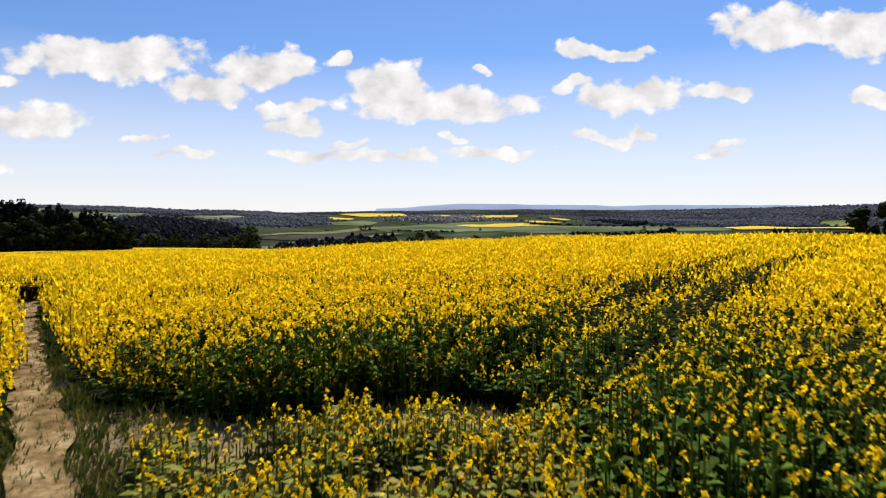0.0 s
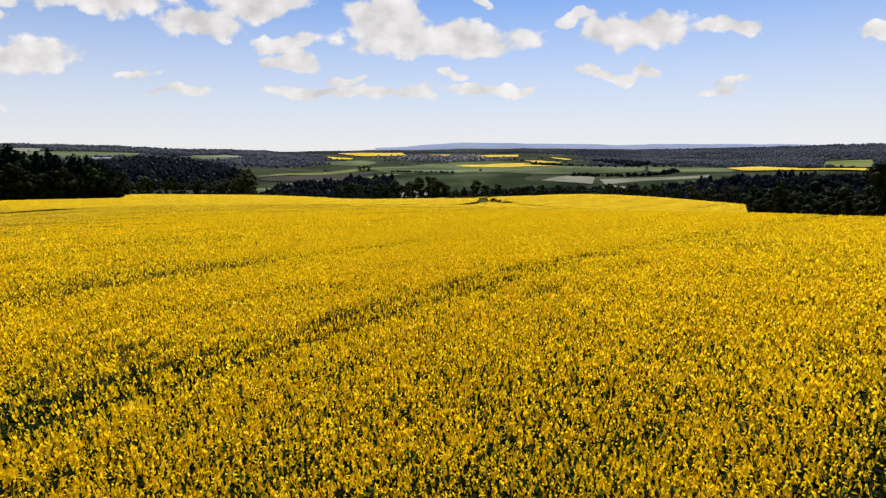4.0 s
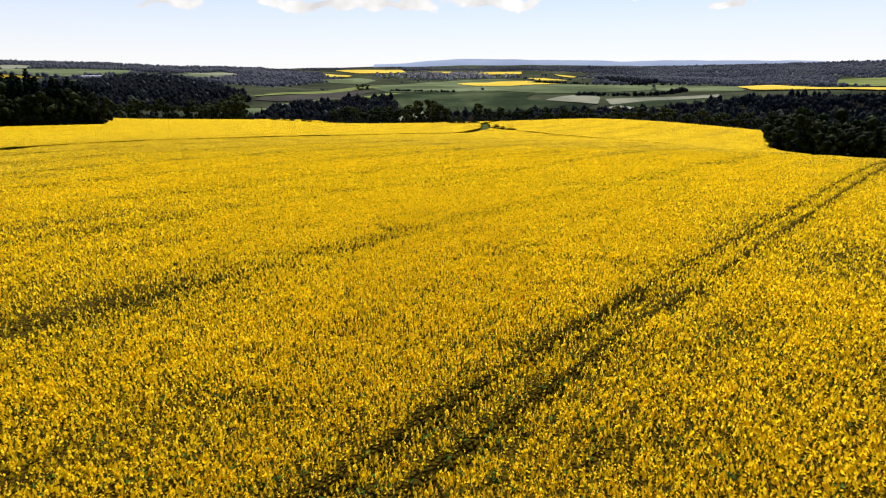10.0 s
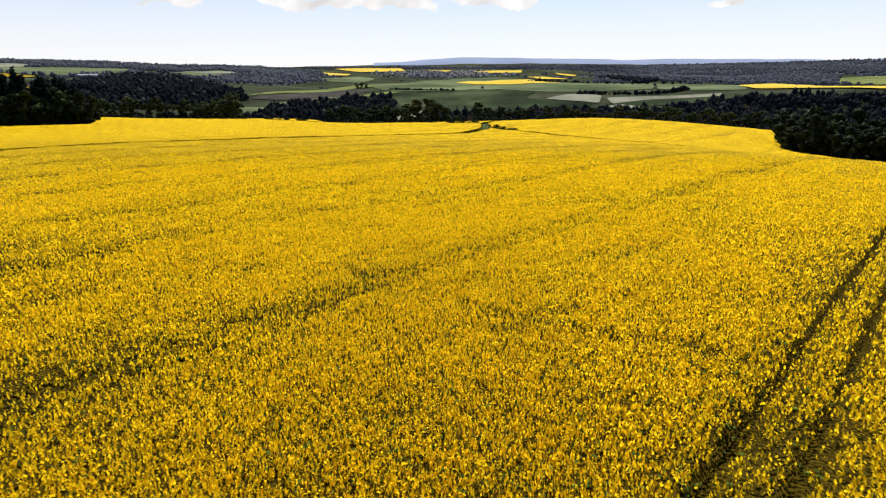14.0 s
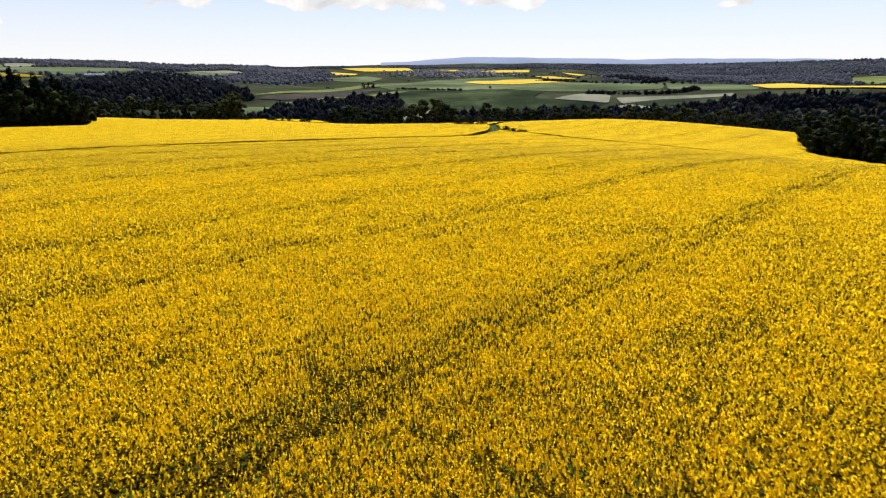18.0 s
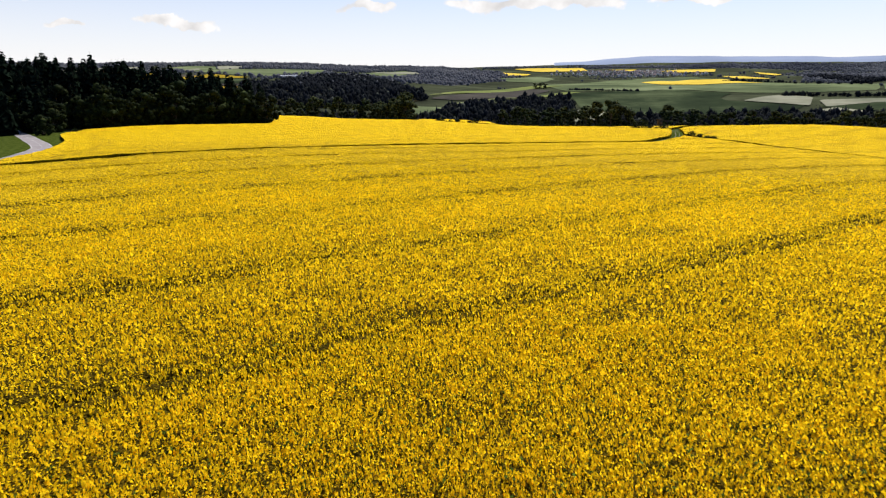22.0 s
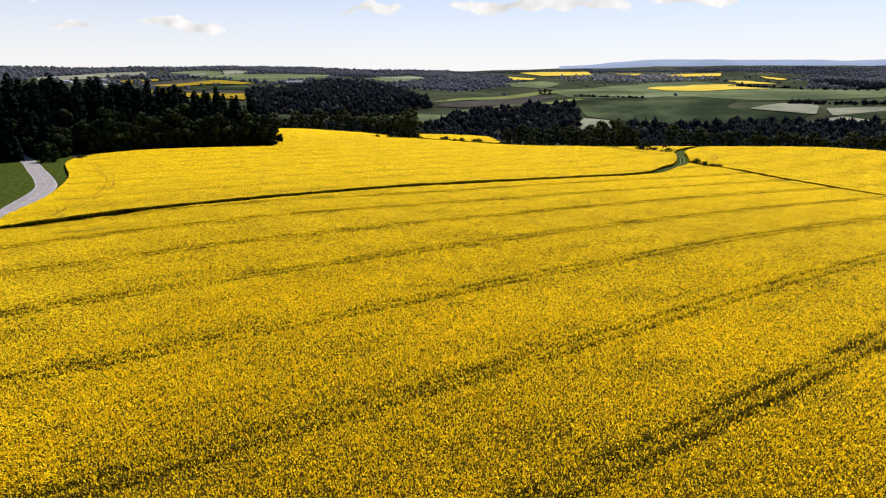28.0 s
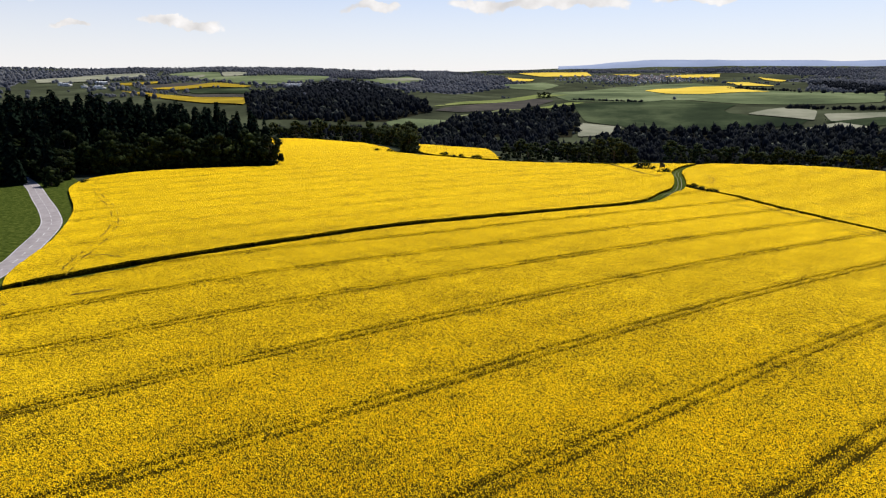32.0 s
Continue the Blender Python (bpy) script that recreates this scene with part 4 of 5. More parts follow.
THIN = [broad_tree(30 + k, h, w, t, 24, 16, sunlit_fresh_leaf_mat, "budding_tree") for k, (h, w, t) in enumerate(((15, 13, .02), (12, 11, .0), (16, 12, .03)))]
BROAD = [broad_tree(20 + k, h, w, t) for k, (h, w, t) in enumerate(((15, 13, .02), (13, 12, .0), (17, 13, .04), (11, 12, .0)))]
SPRUCE = [conifer(40 + k, h, w) for k, (h, w) in enumerate(((28, 13), (25, 12), (31, 14)))]
SHRUBS = [shrub(60 + k, w, h) for k, (w, h) in enumerate(((5, 3.2), (4, 2.4), (6, 4)))]
for k, ob in enumerate(THIN + BROAD + SPRUCE + SHRUBS):
    ob.location = (0, 0, 0)
USED = set()


def plant(protos, k, x, y, scale, label, category, group, rng):
    ob = protos[k % len(protos)]
    m = pose(x, y, float(ground(x, y)) - 0.1, 0, 0, rng.uniform(0, 360)) @ Matrix.Scale(scale, 4)
    if ob.name not in USED:
        USED.add(ob.name)
        ob.matrix_basis = m
        t = ob
    else:
        t = copy_thing(ob, m)
        t.scale = (scale, scale, scale)
    tagged(t, label, category, group)
    return t


def west_wood():
    """The mixed wood behind the north field: spruces inside, broadleaved trees along its sunny rim."""
    rng = np.random.default_rng(5)
    rim = rounded([(-300, 342), (-264, 350), (-249, 374), (-222, 391), (-203, 405)], 4.0)
    for k, (x, y) in enumerate(rim):
        if k % 6 == 5:
            plant(SPRUCE, k, x - 3, y + 5, rng.uniform(0.6, 0.8), "dark green spruce in the mixed wood", "tree", "west wood", rng)
        else:
            plant(BROAD, k, x - 1.5, y + 3, rng.uniform(0.85, 1.25), "broadleaved tree at the shady edge of the wood", "tree", "west wood", rng)
    for k, (x, y) in enumerate(beside(rim, 8)[::2]):
        plant(BROAD, k + 1, x, y, rng.uniform(1.1, 1.45), "broadleaved tree at the shady edge of the wood", "tree", "west wood", rng)
    poly = [(-205, 412), (-250, 385), (-264, 360), (-300, 350), (-380, 372), (-470, 390), (-560, 430), (-520, 520), (-400, 520), (-300, 500), (-235, 470)]
    spots = []
    while len(spots) < 390:
        x, y = rng.uniform(-560, -205), rng.uniform(345, 520)
        if inside(x, y, poly) and all((x - a)**2 + (y - b)**2 > 16 for a, b in spots):
            spots.append((x, y))
    end = [(-212, 412), (-250, 386), (-266, 364), (-300, 352), (-304, 400), (-250, 428)]
    while len(spots) < 425:
        x, y = rng.uniform(-304, -212), rng.uniform(352, 428)
        if inside(x, y, end) and all((x - a)**2 + (y - b)**2 > 9 for a, b in spots):
            spots.append((x, y))
    hidden = [s for s in spots if s[0] < -430 or s[1] > 440]
    spots = [s for s in spots if s not in hidden]
    back = np.array(hidden)
    size = rng.uniform(0.88, 1.16, len(back)) * (1.12 - 0.34 * smooth(-330, -205, back[:, 0]))
    shapes = []
    for ob in SPRUCE:
        me = [c for c in ob.children if c.name.startswith("crown")][0].data
        shapes.append((np.array([v.co[:] for v in me.vertices]), np.array([p.vertices[:] for p in me.polygons])))
    V, F = strew(shapes, np.column_stack([back, ground(back[:, 0], back[:, 1])]), size, size, rng)
    tagged(new("inner_spruces", mesh_of("inner_spruces", V, F, needle_mat)), "dense dark spruces deep inside the wood", "forest", kind="stuff")
    for k, (x, y) in enumerate(spots):
        if rng.uniform() < 0.86:
            plant(SPRUCE, k, x, y, rng.uniform(0.88, 1.16) * (1.12 - 0.34 * smooth(-330, -205, x)), "dark green spruce in the mixed wood", "tree", "west wood", rng)
        else:
            plant(BROAD, k, x, y, rng.uniform(0.85, 1.15), "broadleaved tree among spruces in the wood", "tree", "west wood", rng)
    # trees on the far side of the road
    shady = ROAD[(ROAD[:, 0] < -284) & (ROAD[:, 0] > -500)]
    for k, (x, y) in enumerate(np.concatenate([beside(shady, 8)[::2], beside(shady, 14)[::3], beside(shady, -9)[::2], beside(shady, -17)[::3]])):
        x, y = x + rng.uniform(-2, 2), y + rng.uniform(-2, 2)
        plant(BROAD + SPRUCE, int(rng.integers(0, 7)), x, y, rng.uniform(0.75, 1.0), "shady tree beside the road", "tree", "roadside trees", rng)
    plant(BROAD, 2, -199, 404, 1.1, "round broadleaved tree at the end of the wood", "tree", "west wood", rng)
    plant(BROAD, 0, -207, 409, 1.15, "round broadleaved tree at the end of the wood", "tree", "west wood", rng)
    plant(BROAD, 3, -263, 312, 0.85, "pale green round tree beside the road", "tree", "", rng)


west_wood()
# dark sheet that stands in for shade between the trunks
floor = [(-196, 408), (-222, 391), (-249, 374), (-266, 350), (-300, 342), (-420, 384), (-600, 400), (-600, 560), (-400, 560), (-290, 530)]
tagged(new("wood_floor", drape("wood_floor", floor, 8.0, shaded_litter_mat, 0.1)), "brown leaf litter under the wood, tree shade put into its colour", "wood floor", kind="structure")


def middle_trees():
    rng = np.random.default_rng(9)
    # clump behind the crest of the north field, near the lane
    for k, (x, y, s) in enumerate(((-9, 511, 1.25), (-2, 515, 1.2), (-18, 512, 1.1), (-25, 513, 0.8), (-33, 518, 1.0), (-40, 524, 0.9), (3, 517, 0.8))):
        plant(THIN, k, x, y, s, "broadleaved tree in a clump at the field's edge", "tree", "clump by the lane", rng)
    # field trees below the crest
    for k in range(26):
        x, y = 0 - 3.4 * k + rng.uniform(-3, 3), 528 + rng.uniform(-8, 34)
        if inside(x, y, FIELD_NORTH) or inside(x, y, FIELD_VALLEY):
            continue
        plant(THIN, k + 1, x, y, rng.uniform(0.6, 0.95), "broadleaved tree in a loose row below the field", "tree", "row below the field", rng)
    for k, (x, y) in enumerate(rounded([(-450, 705), (-390, 716), (-345, 720), (-262, 716), (-198, 632), (-166, 556), (-158, 530)], 8.5)):
        plant(THIN, k, x + rng.uniform(-2, 2), y + rng.uniform(-2, 4), rng.uniform(1.1, 1.55), "broadleaved tree in a hedgerow behind the yellow field", "tree", "hedgerow trees", rng)
    for k, (x, y) in enumerate(rounded([(30, 545), (78, 562), (136, 534), (198, 486), (240, 450)], 6.0)):
        plant(THIN, k + 2, x + rng.uniform(-2, 2), y + rng.uniform(-1, 5), rng.uniform(0.75, 1.05), "broadleaved tree on the slope below the crop", "tree", "slope trees", rng)
    # right-hand wood
    edge = rounded([(134, 150), (146, 190), (155, 235), (158, 268), (154, 310), (166, 346), (176, 370)], 10.5)
    for k, (x, y) in enumerate(edge):
        for row in range(3):
            plant(BROAD, k + row, x + 2 + row * 10 + rng.uniform(-3, 3), y + rng.uniform(-4, 4) + row * 3, rng.uniform(0.95, 1.2), "dense dark green tree at the field's edge", "tree", "east wood", rng)
    plant(BROAD, 2, 139, 206, 1.45, "tall dark broadleaved tree at the field's edge", "tree", "east wood", rng)
    # bushes
    for k, (x, y, s) in enumerate(((33, 388, 0.95), (36.5, 386, 1.05), (30, 390.5, 0.9), (39, 384, 0.8), (78, 308, 0.5), (21, 449, 0.95), (17.5, 450, 0.8), (13.5, 470, 1.5), (9.5, 473, 1.6), (5.5, 476, 1.4), (-3, 508, 0.8), (-14, 508, 0.9), (-30, 511, 0.9), (-252, 322, 1.0), (-249, 317, .7), (-245, 309, .5))):
        plant(SHRUBS, k, x, y, s, "dark green bush beside the farm lane", "bush", "lane bushes", rng)
    for k in range(34):
        x = -50 - 4.4 * k
        if k % 11 < 8:
            plant(SHRUBS, k, x + rng.uniform(-1, 1), 503 + (0.0 if x > -110 else 0.6 * (-110 - x)) + rng.uniform(-1, 3), rng.uniform(0.7, 1.15), "low green bush on the field's crest", "bush", "crest bushes", rng)


middle_trees()


def box(x0, y0, z0, x1, y1, z1):
    V = np.array([[x, y, z] for z in (z0, z1) for y in (y0, y1) for x in (x0, x1)], float)
    return V, np.array([[0, 2, 3, 1], [4, 5, 7, 6], [0, 1, 5, 4], [2, 6, 7, 3], [0, 4, 6, 2], [1, 3, 7, 5]])


def hunting_stand(x, y):
    """A raised wooden hide on four splayed posts, with a ladder and a lean-to roof."""
    st = tagged(new("hunting_stand"), "dark weathered wooden raised hunting hide on posts", "hunting stand")
    for sx in (-1, 1):
        for sy in (-1, 1):
            part("post", mesh_of("post", *limb((sx * 1.1, sy * 1.1, -0.3), (sx * 0.75, sy * 0.75, 3.0), 0.09, 0.08, 7), wood_mat), st)
        part("brace", mesh_of("brace", *limb((sx * 1.05, -1.0, 0.5), (sx * 0.8, 0.85, 2.5), 0.05, 0.05, 5), wood_mat), st)
    part("floor", mesh_of("floor", *box(-0.95, -0.95, 3.0, 0.95, 0.95, 3.1), wood_mat), st)
    part("cabin", mesh_of("cabin", *merge([box(-0.9, -0.9, 3.1, 0.9, -0.84, 4.1), box(-0.9, 0.84, 3.1, 0.9, 0.9, 4.9), box(-0.9, -0.84, 3.1, -0.84, 0.84, 4.3), box(0.84, -0.84, 3.1, 0.9, 0.84, 4.3),
                                           box(-0.9, -0.9, 4.1, -0.78, -0.78, 5.0), box(0.78, -0.9, 4.1, 0.9, -0.78, 5.0)]), wood_mat), st)
    roof = box(-1.15, -1.2, 5.0, 1.15, 1.15, 5.08)
    roof[0][:, 2] += -0.12 * roof[0][:, 1]
    part("roof", mesh_of("roof", *roof, wood_mat), st)
    for sx in (-0.25, 0.25):
        part("ladder_rail", mesh_of("ladder_rail", *limb((sx, 2.1, -0.1), (sx, 0.95, 3.2), 0.045, 0.045, 5), wood_mat), st)
    for k in range(8):
        t = (k + 1) / 9
        part("rung", mesh_of("rung", *limb((-0.3, 2.1 - 1.15 * t, 3.2 * t), (0.3, 2.1 - 1.15 * t, 3.2 * t), 0.03, 0.03, 5), wood_mat), st)
    st.matrix_basis = pose(x, y, float(ground(x, y)), 0, 0, 20) @ Matrix.Scale(1.25, 4)


hunting_stand(18.8, 454)


# ---- far landscape ----
light_mat = mat("spring_meadow", [(0.085, 0.105, 0.035), (0.13, 0.15, 0.05), (0.18, 0.195, 0.075)], 0.006, 0.9, bump=0.2, bump_scale=0.3)
# dimmed copy of the far yellow; cloud shade is in the colour
dimmed_yellow_mat = mat("cloud_dimmed_rapeseed", [(0.17, 0.12, 0.015), (0.30, 0.21, 0.022)], 0.012, 0.95)
# paler than the near crop: distance haze mixed into the yellow
far_yellow = mat("far_rapeseed", [(0.42, 0.30, 0.04), (0.58, 0.42, 0.07)], 0.006, 0.95)
LAND = {"green": ("cereal_field", meadow_mat, "distant green young cereal field"), "yellow": ("rapeseed_field", far_yellow, "distant yellow flowering rapeseed field"),
        "mustard": ("rapeseed_field", dimmed_yellow_mat, "distant rapeseed field, dimmed to mustard by painted cloud shade"),
        "light": ("meadow", light_mat, "distant light green meadow"),
        "dark": ("cereal_field", cloud_shade_mat, "distant cereal field with cloud shadow painted in dark green"),
        "brown": ("ploughed_field", brown_mat, "distant brown ploughed field"), "pale": ("fallow_field", pale_mat, "distant pale dry fallow field")}
WOODS, OPEN = {"wood_dark": [], "wood_grey": []}, []
LIFT = {"green": 0.4, "light": 1.1, "dark": 0.75, "brown": 0.9, "pale": 1.3, "yellow": 1.7, "mustard": 1.7}


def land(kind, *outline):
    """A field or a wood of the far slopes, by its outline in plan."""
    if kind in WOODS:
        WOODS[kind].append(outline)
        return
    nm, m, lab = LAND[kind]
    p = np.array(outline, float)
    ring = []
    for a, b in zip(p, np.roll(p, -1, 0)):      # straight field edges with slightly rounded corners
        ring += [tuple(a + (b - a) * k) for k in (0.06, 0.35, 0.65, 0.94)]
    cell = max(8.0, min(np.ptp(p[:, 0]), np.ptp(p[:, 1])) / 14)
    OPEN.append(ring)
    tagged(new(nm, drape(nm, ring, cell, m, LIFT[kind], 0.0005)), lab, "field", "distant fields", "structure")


land("wood_dark", (-860, 1420), (-830, 1540), (-940, 1990), (-850, 2100), (-620, 1770), (-420, 1450), (-400, 1340), (-440, 1230), (-520, 1180), (-660, 1110))
land("wood_dark", (-340, 1230), (-240, 1390), (-120, 1520), (-90, 1320), (-90, 1170), (-220, 1150))
land("wood_dark", (-60, 1150), (0, 1250), (130, 1240), (240, 1240), (300, 1180), (400, 1200), (500, 1250), (380, 980), (300, 960), (140, 980), (-10, 990))
land("wood_dark", (590, 2630), (730, 2770), (710, 2250), (590, 2020))
land("wood_dark", (500, 1240), (600, 1230), (690, 1130), (760, 1050), (720, 990), (580, 1050), (480, 1150))
land("wood_grey", (-880, 2160), (-980, 2300), (-780, 2100), (-740, 2490), (-980, 2940), (-880, 3340), (-680, 3560), (-380, 2700), (-460, 2230), (-480, 1850), (-640, 1920))
land("wood_grey", (-1570, 2640), (-1360, 3160), (-1040, 3920), (-890, 3390), (-1130, 2760), (-1190, 2600), (-1340, 2560))
land("wood_grey", (-2450, 1900), (-2230, 2540), (-1900, 2400), (-1980, 2150), (-1930, 1800), (-1730, 1600), (-1640, 1500), (-1730, 1350))
land("wood_grey", (-2230, 2560), (-1700, 2600), (-1420, 2700), (-1360, 3160), (-1800, 3100))
land("wood_grey", (600, 3050), (780, 3260), (940, 2990), (1130, 2860), (950, 2410), (770, 2440), (730, 2780))
land("wood_grey", (-1000, 3900), (-660, 3930), (-250, 4050), (-60, 4090), (540, 4030), (1160, 3670), (1380, 3490), (1310, 3300), (1080, 3420), (520, 3890), (-170, 3940), (-640, 3920))
land("wood_grey", (730, 2820), (1290, 3310), (1600, 3100), (1600, 2740), (1240, 2130), (1010, 1980), (900, 2300))
land("wood_grey", (1120, 3650), (1650, 3830), (2170, 3010), (1780, 2450), (1640, 2560), (1640, 3180), (1340, 3360), (810, 2730))
land("wood_grey", (1380, 3490), (1900, 3200), (2400, 2900), (2700, 3250), (2000, 3850), (1300, 4170), (500, 4300), (-400, 4290), (-60, 4095), (540, 4035), (1160, 3680))
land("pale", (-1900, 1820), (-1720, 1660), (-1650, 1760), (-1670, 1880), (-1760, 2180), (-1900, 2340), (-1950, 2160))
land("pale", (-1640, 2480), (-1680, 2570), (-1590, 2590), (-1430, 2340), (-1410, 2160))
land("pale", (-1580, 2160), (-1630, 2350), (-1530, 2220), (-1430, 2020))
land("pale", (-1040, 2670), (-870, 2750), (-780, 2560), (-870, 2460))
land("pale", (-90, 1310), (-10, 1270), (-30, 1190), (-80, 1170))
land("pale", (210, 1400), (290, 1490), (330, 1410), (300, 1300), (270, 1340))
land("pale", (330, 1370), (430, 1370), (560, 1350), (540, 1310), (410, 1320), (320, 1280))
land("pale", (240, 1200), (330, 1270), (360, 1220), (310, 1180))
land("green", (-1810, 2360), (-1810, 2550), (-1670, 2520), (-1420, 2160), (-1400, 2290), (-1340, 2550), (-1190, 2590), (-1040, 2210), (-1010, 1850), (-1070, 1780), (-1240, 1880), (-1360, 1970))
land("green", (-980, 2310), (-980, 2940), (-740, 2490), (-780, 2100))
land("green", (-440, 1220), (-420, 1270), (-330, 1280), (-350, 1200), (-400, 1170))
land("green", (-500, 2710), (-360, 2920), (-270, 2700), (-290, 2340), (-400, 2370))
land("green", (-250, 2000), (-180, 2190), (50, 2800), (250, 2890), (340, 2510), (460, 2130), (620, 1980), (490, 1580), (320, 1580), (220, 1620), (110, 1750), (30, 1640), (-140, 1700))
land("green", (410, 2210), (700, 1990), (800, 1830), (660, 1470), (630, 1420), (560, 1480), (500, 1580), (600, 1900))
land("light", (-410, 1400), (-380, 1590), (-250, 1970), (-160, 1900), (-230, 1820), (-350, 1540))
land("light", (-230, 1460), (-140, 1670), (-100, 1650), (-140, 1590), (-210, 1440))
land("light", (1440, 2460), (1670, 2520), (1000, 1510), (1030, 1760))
# slopes under cloud shadow, painted as darker fields
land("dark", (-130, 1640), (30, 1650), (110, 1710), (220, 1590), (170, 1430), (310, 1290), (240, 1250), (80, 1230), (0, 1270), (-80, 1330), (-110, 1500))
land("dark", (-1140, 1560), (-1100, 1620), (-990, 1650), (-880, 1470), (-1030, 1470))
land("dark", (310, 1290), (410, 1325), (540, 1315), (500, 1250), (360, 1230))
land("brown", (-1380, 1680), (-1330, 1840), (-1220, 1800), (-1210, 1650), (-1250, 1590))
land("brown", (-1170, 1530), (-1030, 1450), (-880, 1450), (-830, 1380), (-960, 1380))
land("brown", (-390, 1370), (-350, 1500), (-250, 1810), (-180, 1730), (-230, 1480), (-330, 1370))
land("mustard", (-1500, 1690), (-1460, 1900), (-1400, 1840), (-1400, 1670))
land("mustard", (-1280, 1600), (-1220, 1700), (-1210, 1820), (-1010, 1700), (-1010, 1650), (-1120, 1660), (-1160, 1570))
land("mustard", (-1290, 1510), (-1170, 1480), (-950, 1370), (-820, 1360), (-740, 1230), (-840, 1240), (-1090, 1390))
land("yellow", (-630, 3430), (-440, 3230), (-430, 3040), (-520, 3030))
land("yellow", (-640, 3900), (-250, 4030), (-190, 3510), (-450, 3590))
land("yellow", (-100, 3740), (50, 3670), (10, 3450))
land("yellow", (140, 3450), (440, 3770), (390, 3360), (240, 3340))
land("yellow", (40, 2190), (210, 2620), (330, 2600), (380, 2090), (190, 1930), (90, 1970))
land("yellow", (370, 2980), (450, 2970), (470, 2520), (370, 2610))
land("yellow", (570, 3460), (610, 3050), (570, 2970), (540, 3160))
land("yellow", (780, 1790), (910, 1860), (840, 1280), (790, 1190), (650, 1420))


def at(az, r):
    return r * np.sin(np.radians(az)), 70 + r * np.cos(np.radians(az))


def open_lump(level, rng, rough):
    """An uneven leaf mass without its hidden underside."""
    V, F = ball(level, rng, rough)
    return V, F[V[F].mean(1)[:, 2] > -0.35]


def ragged_crown(rng, sprays, spire=0.0):
    """A far tree's crown about one unit in radius: an uneven inner mass and leaf sprays standing out of it."""
    V, F = open_lump(0, rng, 0.2)
    V = V * (0.62, 0.62, 0.7)
    d = rng.normal(size=(sprays, 3))
    d /= np.linalg.norm(d, axis=1, keepdims=True)
    d[:, 2] = np.abs(d[:, 2]) * rng.uniform(-0.35, 1.0, sprays)
    c = d * rng.uniform(0.55, 0.95, (sprays, 1))
    t = rng.normal(size=(sprays, 3))
    t /= np.linalg.norm(t, axis=1, keepdims=True)
    b = np.cross(d, t)
    b /= np.linalg.norm(b, axis=1, keepdims=True) + 1e-6
    s = rng.uniform(0.28, 0.55, (sprays, 1))
    leaves = np.stack([c - t * s * .6, c + b * s * .5, c + t * s * .6], 1).reshape(-1, 3)
    pieces = [(V, F), (leaves, np.arange(sprays * 3).reshape(-1, 3))]
    V, F = merge(pieces)
    if spire:
        V[:, :2] *= (1 - 0.8 * smooth(-0.2, 0.95, V[:, 2:3]) * spire)
    return V, F


def forest(name, P, cards, size, material, label, seed, tall=1.0, anywhere=False, spire=0.0):
    """Woodland on the far slopes: ragged crowns at the given places, none on the open fields."""
    rng = np.random.default_rng(seed)
    balls = [ragged_crown(rng, cards, spire) for k in range(8)]
    for ring in () if anywhere else OPEN:
        P = P[~inside(P[:, 0], P[:, 1], ring)]
    s = size * rng.uniform(0.6, 1.4, len(P)) ** 1.2
    V, F = strew(balls, np.column_stack([P, ground(P[:, 0], P[:, 1]) + s * 0.45 * tall]), s, s * tall * rng.uniform(0.75, 1.4, len(P)), rng)
    return tagged(new(name, mesh_of(name, V, F, material)), label, "forest", kind="stuff")


def within(outlines, spacing, rng, ragged=14.0):
    out = []
    for p in outlines:
        q = np.array(p, float)
        lo, hi = q.min(0) - 20, q.max(0) + 20
        n = int(np.prod(hi - lo) / spacing**2)
        c = rng.uniform(lo, hi, (n, 2))
        w = c + ragged * np.stack([wave(c[:, 0], c[:, 1], 90, 3), wave(c[:, 1], c[:, 0], 90, 5)], 1)
        out.append(c[inside(w[:, 0], w[:, 1], p)])
    return np.concatenate(out)


def sector(a0, a1, r0, r1, count, rng):
    return np.stack(at(rng.uniform(a0, a1, count), np.sqrt(rng.uniform(r0**2, r1**2, count))), 1)


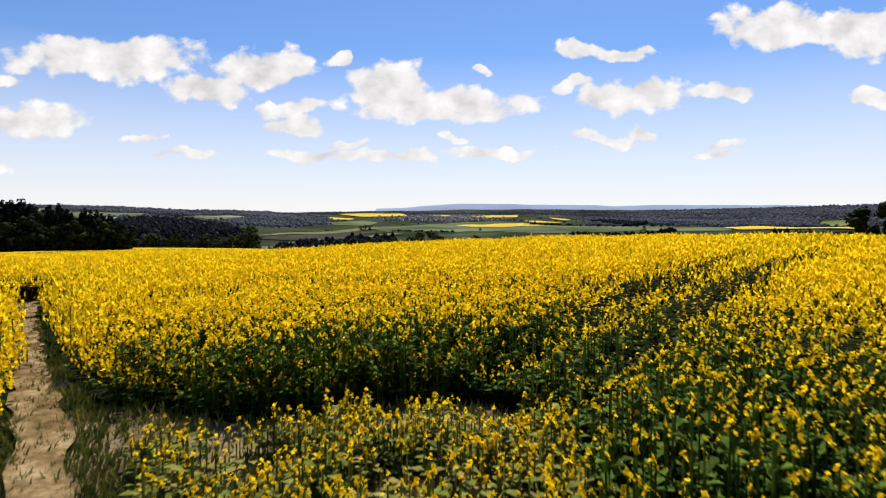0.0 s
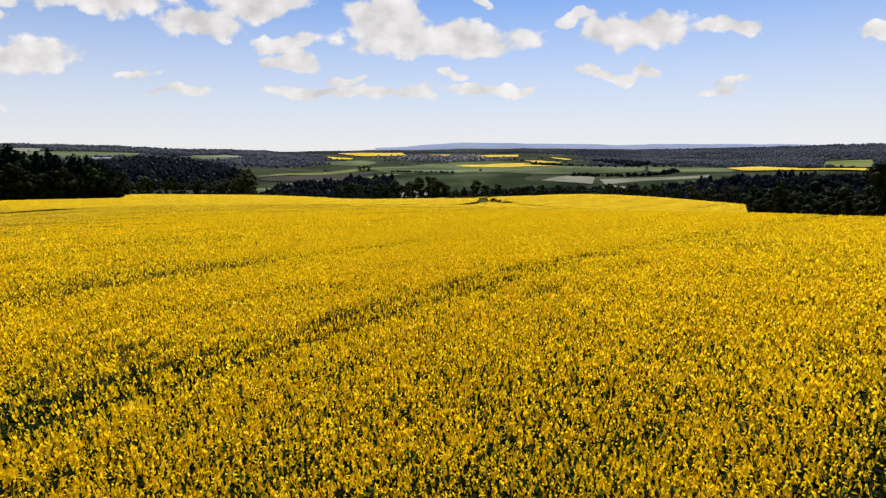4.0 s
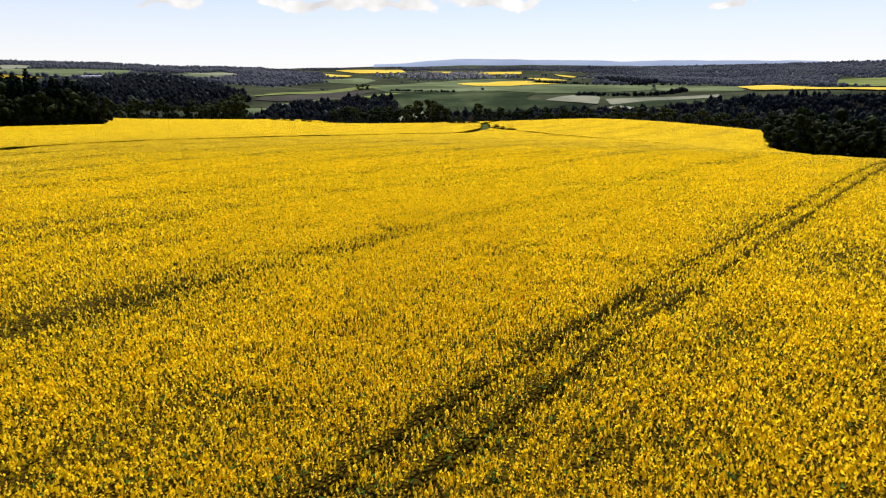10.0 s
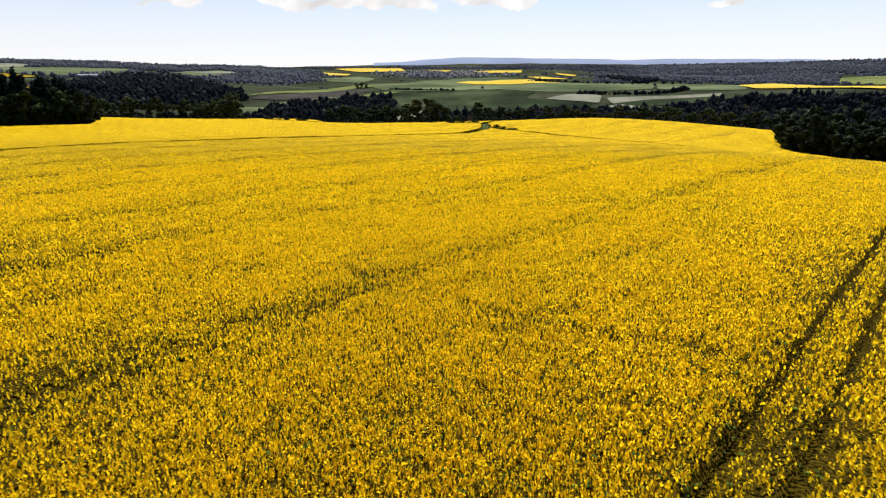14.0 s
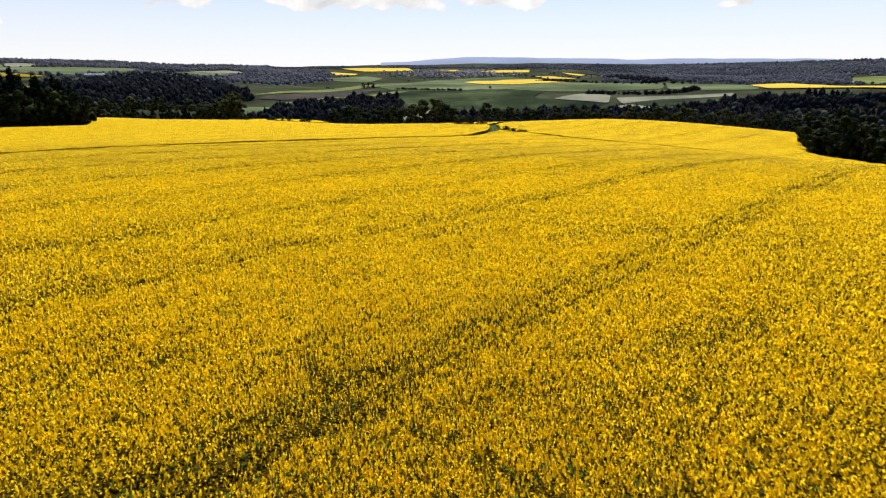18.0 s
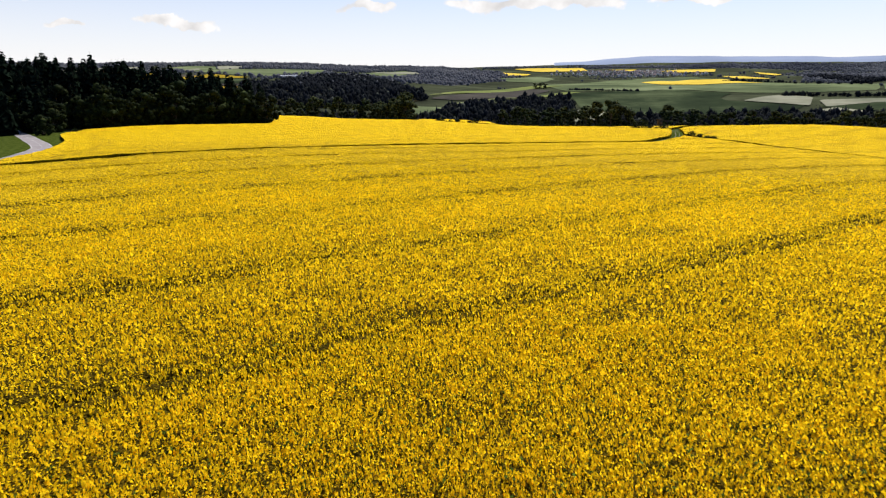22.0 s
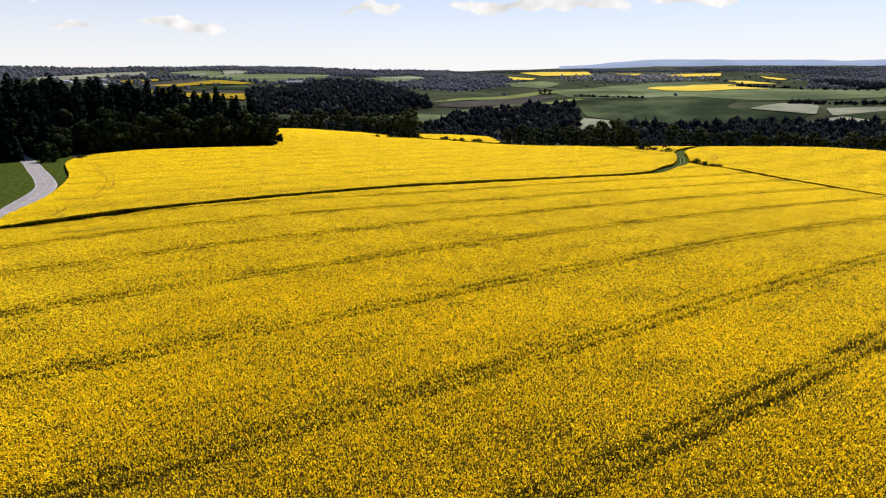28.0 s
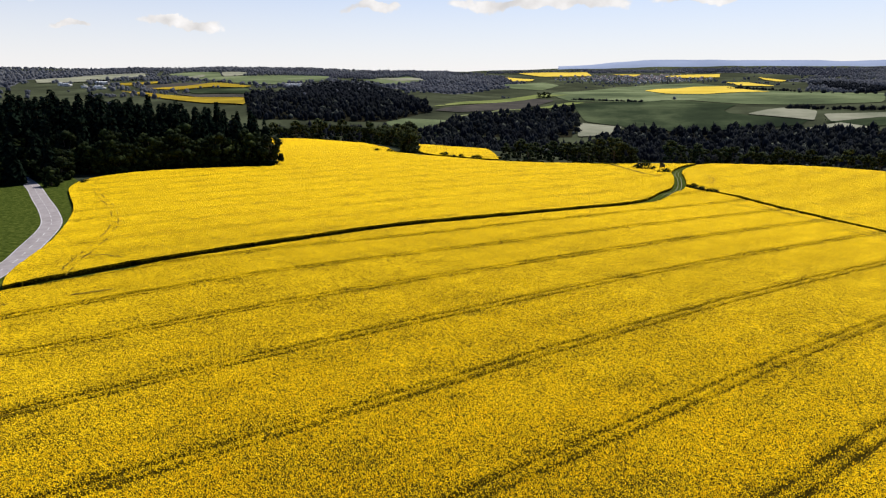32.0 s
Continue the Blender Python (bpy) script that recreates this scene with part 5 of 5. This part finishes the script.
def woodland():
    rng = np.random.default_rng(31)
    dark = within(WOODS["wood_dark"], 10.0, rng)
    near = np.hypot(dark[:, 0], dark[:, 1] - 70) < 1500
    pick = rng.uniform(0, 1, len(dark)) < 0.45
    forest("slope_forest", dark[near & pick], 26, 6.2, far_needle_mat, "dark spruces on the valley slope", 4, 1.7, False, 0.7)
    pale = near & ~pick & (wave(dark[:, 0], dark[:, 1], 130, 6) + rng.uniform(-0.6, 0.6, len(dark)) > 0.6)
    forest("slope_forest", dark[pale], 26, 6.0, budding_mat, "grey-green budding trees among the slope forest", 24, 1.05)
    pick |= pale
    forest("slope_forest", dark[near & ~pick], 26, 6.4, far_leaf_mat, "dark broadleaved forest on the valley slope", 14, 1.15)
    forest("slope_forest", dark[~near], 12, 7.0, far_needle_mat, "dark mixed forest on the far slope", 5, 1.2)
    valley = np.concatenate([sector(-32, 38, 800, 1010, 2900, rng), sector(-30, -6, 1010, 1160, 900, rng), sector(8, 27, 1010, 1150, 900, rng), sector(21, 42, 520, 810, 900, rng), sector(27, 40, 1010, 1130, 300, rng), sector(-46, -32, 880, 1150, 1000, rng)])
    valley = valley[wave(valley[:, 0], valley[:, 1], 240, 2) > -0.8]
    pale = wave(valley[:, 0], valley[:, 1], 110, 4) + rng.uniform(-0.7, 0.7, len(valley)) > 0.65
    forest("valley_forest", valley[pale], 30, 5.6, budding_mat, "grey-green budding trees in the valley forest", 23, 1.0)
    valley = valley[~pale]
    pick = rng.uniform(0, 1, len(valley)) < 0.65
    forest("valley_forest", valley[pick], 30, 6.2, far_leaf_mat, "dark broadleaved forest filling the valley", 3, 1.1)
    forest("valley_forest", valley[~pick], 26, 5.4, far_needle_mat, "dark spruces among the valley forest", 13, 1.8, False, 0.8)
    grey = within(WOODS["wood_grey"], 19.0, rng, 30.0)
    # woods beyond about 2 km wear the haze-coloured leaves
    forest("ridge_forest", grey, 6, 7.5, hazed_leaf_mat, "forest on the far ridge, pale blue-grey with painted haze", 6, 0.9)
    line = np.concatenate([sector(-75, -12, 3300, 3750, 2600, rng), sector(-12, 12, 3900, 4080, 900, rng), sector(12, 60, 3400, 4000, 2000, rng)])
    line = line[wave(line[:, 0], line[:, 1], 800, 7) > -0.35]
    forest("skyline_forest", line, 6, 7.5, hazed_leaf_mat, "skyline forest paled by painted haze", 8, 0.8)
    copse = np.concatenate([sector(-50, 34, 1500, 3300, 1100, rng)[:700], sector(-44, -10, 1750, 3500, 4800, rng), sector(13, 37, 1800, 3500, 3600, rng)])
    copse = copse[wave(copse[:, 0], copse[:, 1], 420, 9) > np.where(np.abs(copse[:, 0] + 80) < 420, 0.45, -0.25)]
    forest("copses", copse, 6, 7.0, hazed_leaf_mat, "scattered copses between the far fields, haze put into their colour", 10, 1.0)
    # hedges on the plateau
    h = rounded([(-138, 1735), (-60, 1690), (26, 1644)], 4.5)
    forest("far_hedge", h + rng.uniform(-2, 2, h.shape), 14, 4.2, far_needle_mat, "dark hedge across the green plateau", 12, 1.0, True)
    for line in HEDGES:
        h = rounded(line, 7.0)
        forest("far_hedge", h + rng.uniform(-4, 4, h.shape), 10, 5.5, far_needle_mat, "dark hedgerow between the far fields", 15, 1.0, True)


HEDGES = [[(-1700, 1830), (-1600, 1900), (-1560, 2040), (-1440, 2010)], [(-1610, 2000), (-1560, 2060), (-1500, 2050)],
          [(-980, 2310), (-860, 2210), (-780, 2100)]]
woodland()
pale_grass_mat = mat("pale_track_grass", [(0.10, 0.115, 0.05), (0.17, 0.18, 0.09)], 0.02, 0.95)
for line, half in (([(-331, 1279), (-319, 1321), (-289, 1362), (-258, 1425), (-225, 1460)], 4.0),):
    tagged(new("farm_track", strip("farm_track", rounded(line, 15), half, pale_grass_mat, 3.0, 3)), "pale grassy farm track across the far slope", "track", kind="structure")
# dark woods get a floor darkened for shade, grey ones the haze colour
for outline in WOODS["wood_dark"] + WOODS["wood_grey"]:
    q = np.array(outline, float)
    tagged(new("wood_floor", drape("wood_floor", outline, max(16.0, np.ptp(q, 0).min() / 16), shaded_litter_mat if outline in WOODS["wood_dark"] else hazed_leaf_mat, 0.3)), "floor under the far forest, its shade and haze put into the colour", "wood floor", kind="structure")


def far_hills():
    """The last ridge behind everything, its blue being haze painted into the colour."""
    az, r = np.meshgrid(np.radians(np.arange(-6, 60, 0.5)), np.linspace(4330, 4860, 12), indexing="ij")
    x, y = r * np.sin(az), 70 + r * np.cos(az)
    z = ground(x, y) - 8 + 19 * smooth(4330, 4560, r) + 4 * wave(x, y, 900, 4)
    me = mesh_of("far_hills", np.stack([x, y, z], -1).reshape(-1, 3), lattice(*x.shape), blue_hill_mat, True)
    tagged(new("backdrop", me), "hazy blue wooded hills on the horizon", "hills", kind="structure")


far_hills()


def house(seed):
    """A village house: rendered walls, a gabled slate roof with eaves, and a chimney."""
    rng = np.random.default_rng(seed)
    w, l, h, g = rng.uniform(7, 9), rng.uniform(9, 12), rng.uniform(4, 5.5), rng.uniform(3.2, 4.2)
    ob = new("house")
    V, F = box(-w / 2, -l / 2, -2, w / 2, l / 2, h)
    part("wall", mesh_of("walls", V, F, wall_mat), ob)
    e = 0.6
    V = np.array([[-w / 2 - e, -l / 2 - e, h - .3], [w / 2 + e, -l / 2 - e, h - .3], [0, -l / 2 - e, h + g], [-w / 2 - e, l / 2 + e, h - .3], [w / 2 + e, l / 2 + e, h - .3], [0, l / 2 + e, h + g]])
    part("roof", mesh_of("roof", V, np.array([[0, 3, 5, 2], [1, 2, 5, 4], [0, 1, 4, 3], [0, 2, 2, 1], [3, 4, 5, 5]][:3]), roof_mat), ob)
    for y in (-l / 2 - .05, l / 2 + .05):
        part("gable", mesh_of("gable", np.array([[-w / 2, y, h - .2], [w / 2, y, h - .2], [0, y, h + g - .4]]), np.array([[0, 1, 2]]), wall_mat), ob)
    part("chimney", mesh_of("chimney", *box(0.6, -1, h + g * 0.4, 1.4, -0.2, h + g + 1), roof_mat), ob)
    for k in range(3):
        part("window", mesh_of("window", *box(-w / 2 - 0.06, -l / 2 + (k + 0.7) * l / 3.6, 1.6, -w / 2 + 0.02, -l / 2 + (k + 0.7) * l / 3.6 + 1.4, 3.0), dark_mat), ob)
    return ob


dark_mat = mat("window_glass", [(0.02, 0.022, 0.026), (0.05, 0.055, 0.06)], 0.5, 0.2)


def village():
    rng = np.random.default_rng(17)
    protos = [house(70 + k) for k in range(5)]
    spots = []
    while len(spots) < 190:
        az, r = rng.normal(0.5, 3.0), rng.uniform(2800, 3500)
        x, y = at(az, r)
        if -6.6 < az < 6.6 and r > 2860 + 45 * abs(az - 1) and not any(inside(x, y, o) for o in OPEN) and all((x - a)**2 + (y - b)**2 > 19**2 for a, b in spots):
            spots.append((float(x), float(y)))
    for k, (x, y) in enumerate(spots):
        m = pose(x, y, float(ground(x, y)) + 1.0, 0, 0, rng.uniform(0, 180))
        if k < len(protos):
            ob = protos[k]
            ob.matrix_basis = m
        else:
            ob = copy_thing(protos[k % len(protos)], m)
        tagged(ob, "pale rendered village house with a dark slate roof", "house", "distant village")
    c = rng.normal(0, 1, (520, 2))
    P = np.stack(at(0.4 + 3.2 * c[:, 0], 3150 + 200 * c[:, 1]), 1)
    forest("village_trees", P, 8, 4.6, hazed_leaf_mat, "haze-tinted grey trees between the village houses", 19, 1.1)


village()


def barn(x, y, l, turn):
    """A long farm building with a pale sheet roof."""
    ob = tagged(new("barn"), "long pale farm building with a light sheet roof", "barn", "distant farm")
    part("wall", mesh_of("walls", *box(-7, -l / 2, -2, 7, l / 2, 4.5), wall_mat), ob)
    V = np.array([[-8, -l / 2 - 1, 4.3], [8, -l / 2 - 1, 4.3], [0, -l / 2 - 1, 7.5], [-8, l / 2 + 1, 4.3], [8, l / 2 + 1, 4.3], [0, l / 2 + 1, 7.5]])
    part("roof", mesh_of("roof", V, np.array([[0, 3, 5, 2], [1, 2, 5, 4], [0, 1, 4, 3]]), pale_roof_mat), ob)
    ob.matrix_basis = pose(x, y, float(ground(x, y)) + 1.5, 0, 0, turn)


pale_roof_mat = mat("pale_sheet_roof", [(0.45, 0.46, 0.48), (0.6, 0.61, 0.62)], 0.2, 0.5)
for x, y, l, turn in ((-1388, 1548, 44, 70), (-1568, 1600, 26, 60), (-1535, 1586, 30, 75), (-1515, 1695, 34, 100), (-1450, 1560, 24, 40), (-941, 1802, 60, 80)):
    barn(x, y, l, turn)


def far_trees():
    rng = np.random.default_rng(23)
    P = np.concatenate([rounded([(314, 2470), (380, 2340), (457, 2191)], 14), rounded([(449, 2095), (500, 2060), (570, 2031), (700, 1990)], 22)])
    forest("far_avenue", P, 24, 7.5, far_leaf_mat, "round dark trees along a far avenue", 41, 1.0, True)
    P = rounded([(292, 1462), (335, 1450), (435, 1420), (550, 1510)], 6)
    forest("plateau_trees", P + rng.uniform(-4, 4, P.shape), 26, 6.8, far_leaf_mat, "row of dark trees on the far plateau", 42, 1.1, True)
    for k, (x, y) in enumerate(((-236, 1836), (-228, 1832), (-221, 1838), (-212, 1830), (-205, 1836))):
        plant(THIN, k, x, y, 1.0, "dark tree in a small copse on the plateau", "tree", "plateau copse", rng)


far_trees()
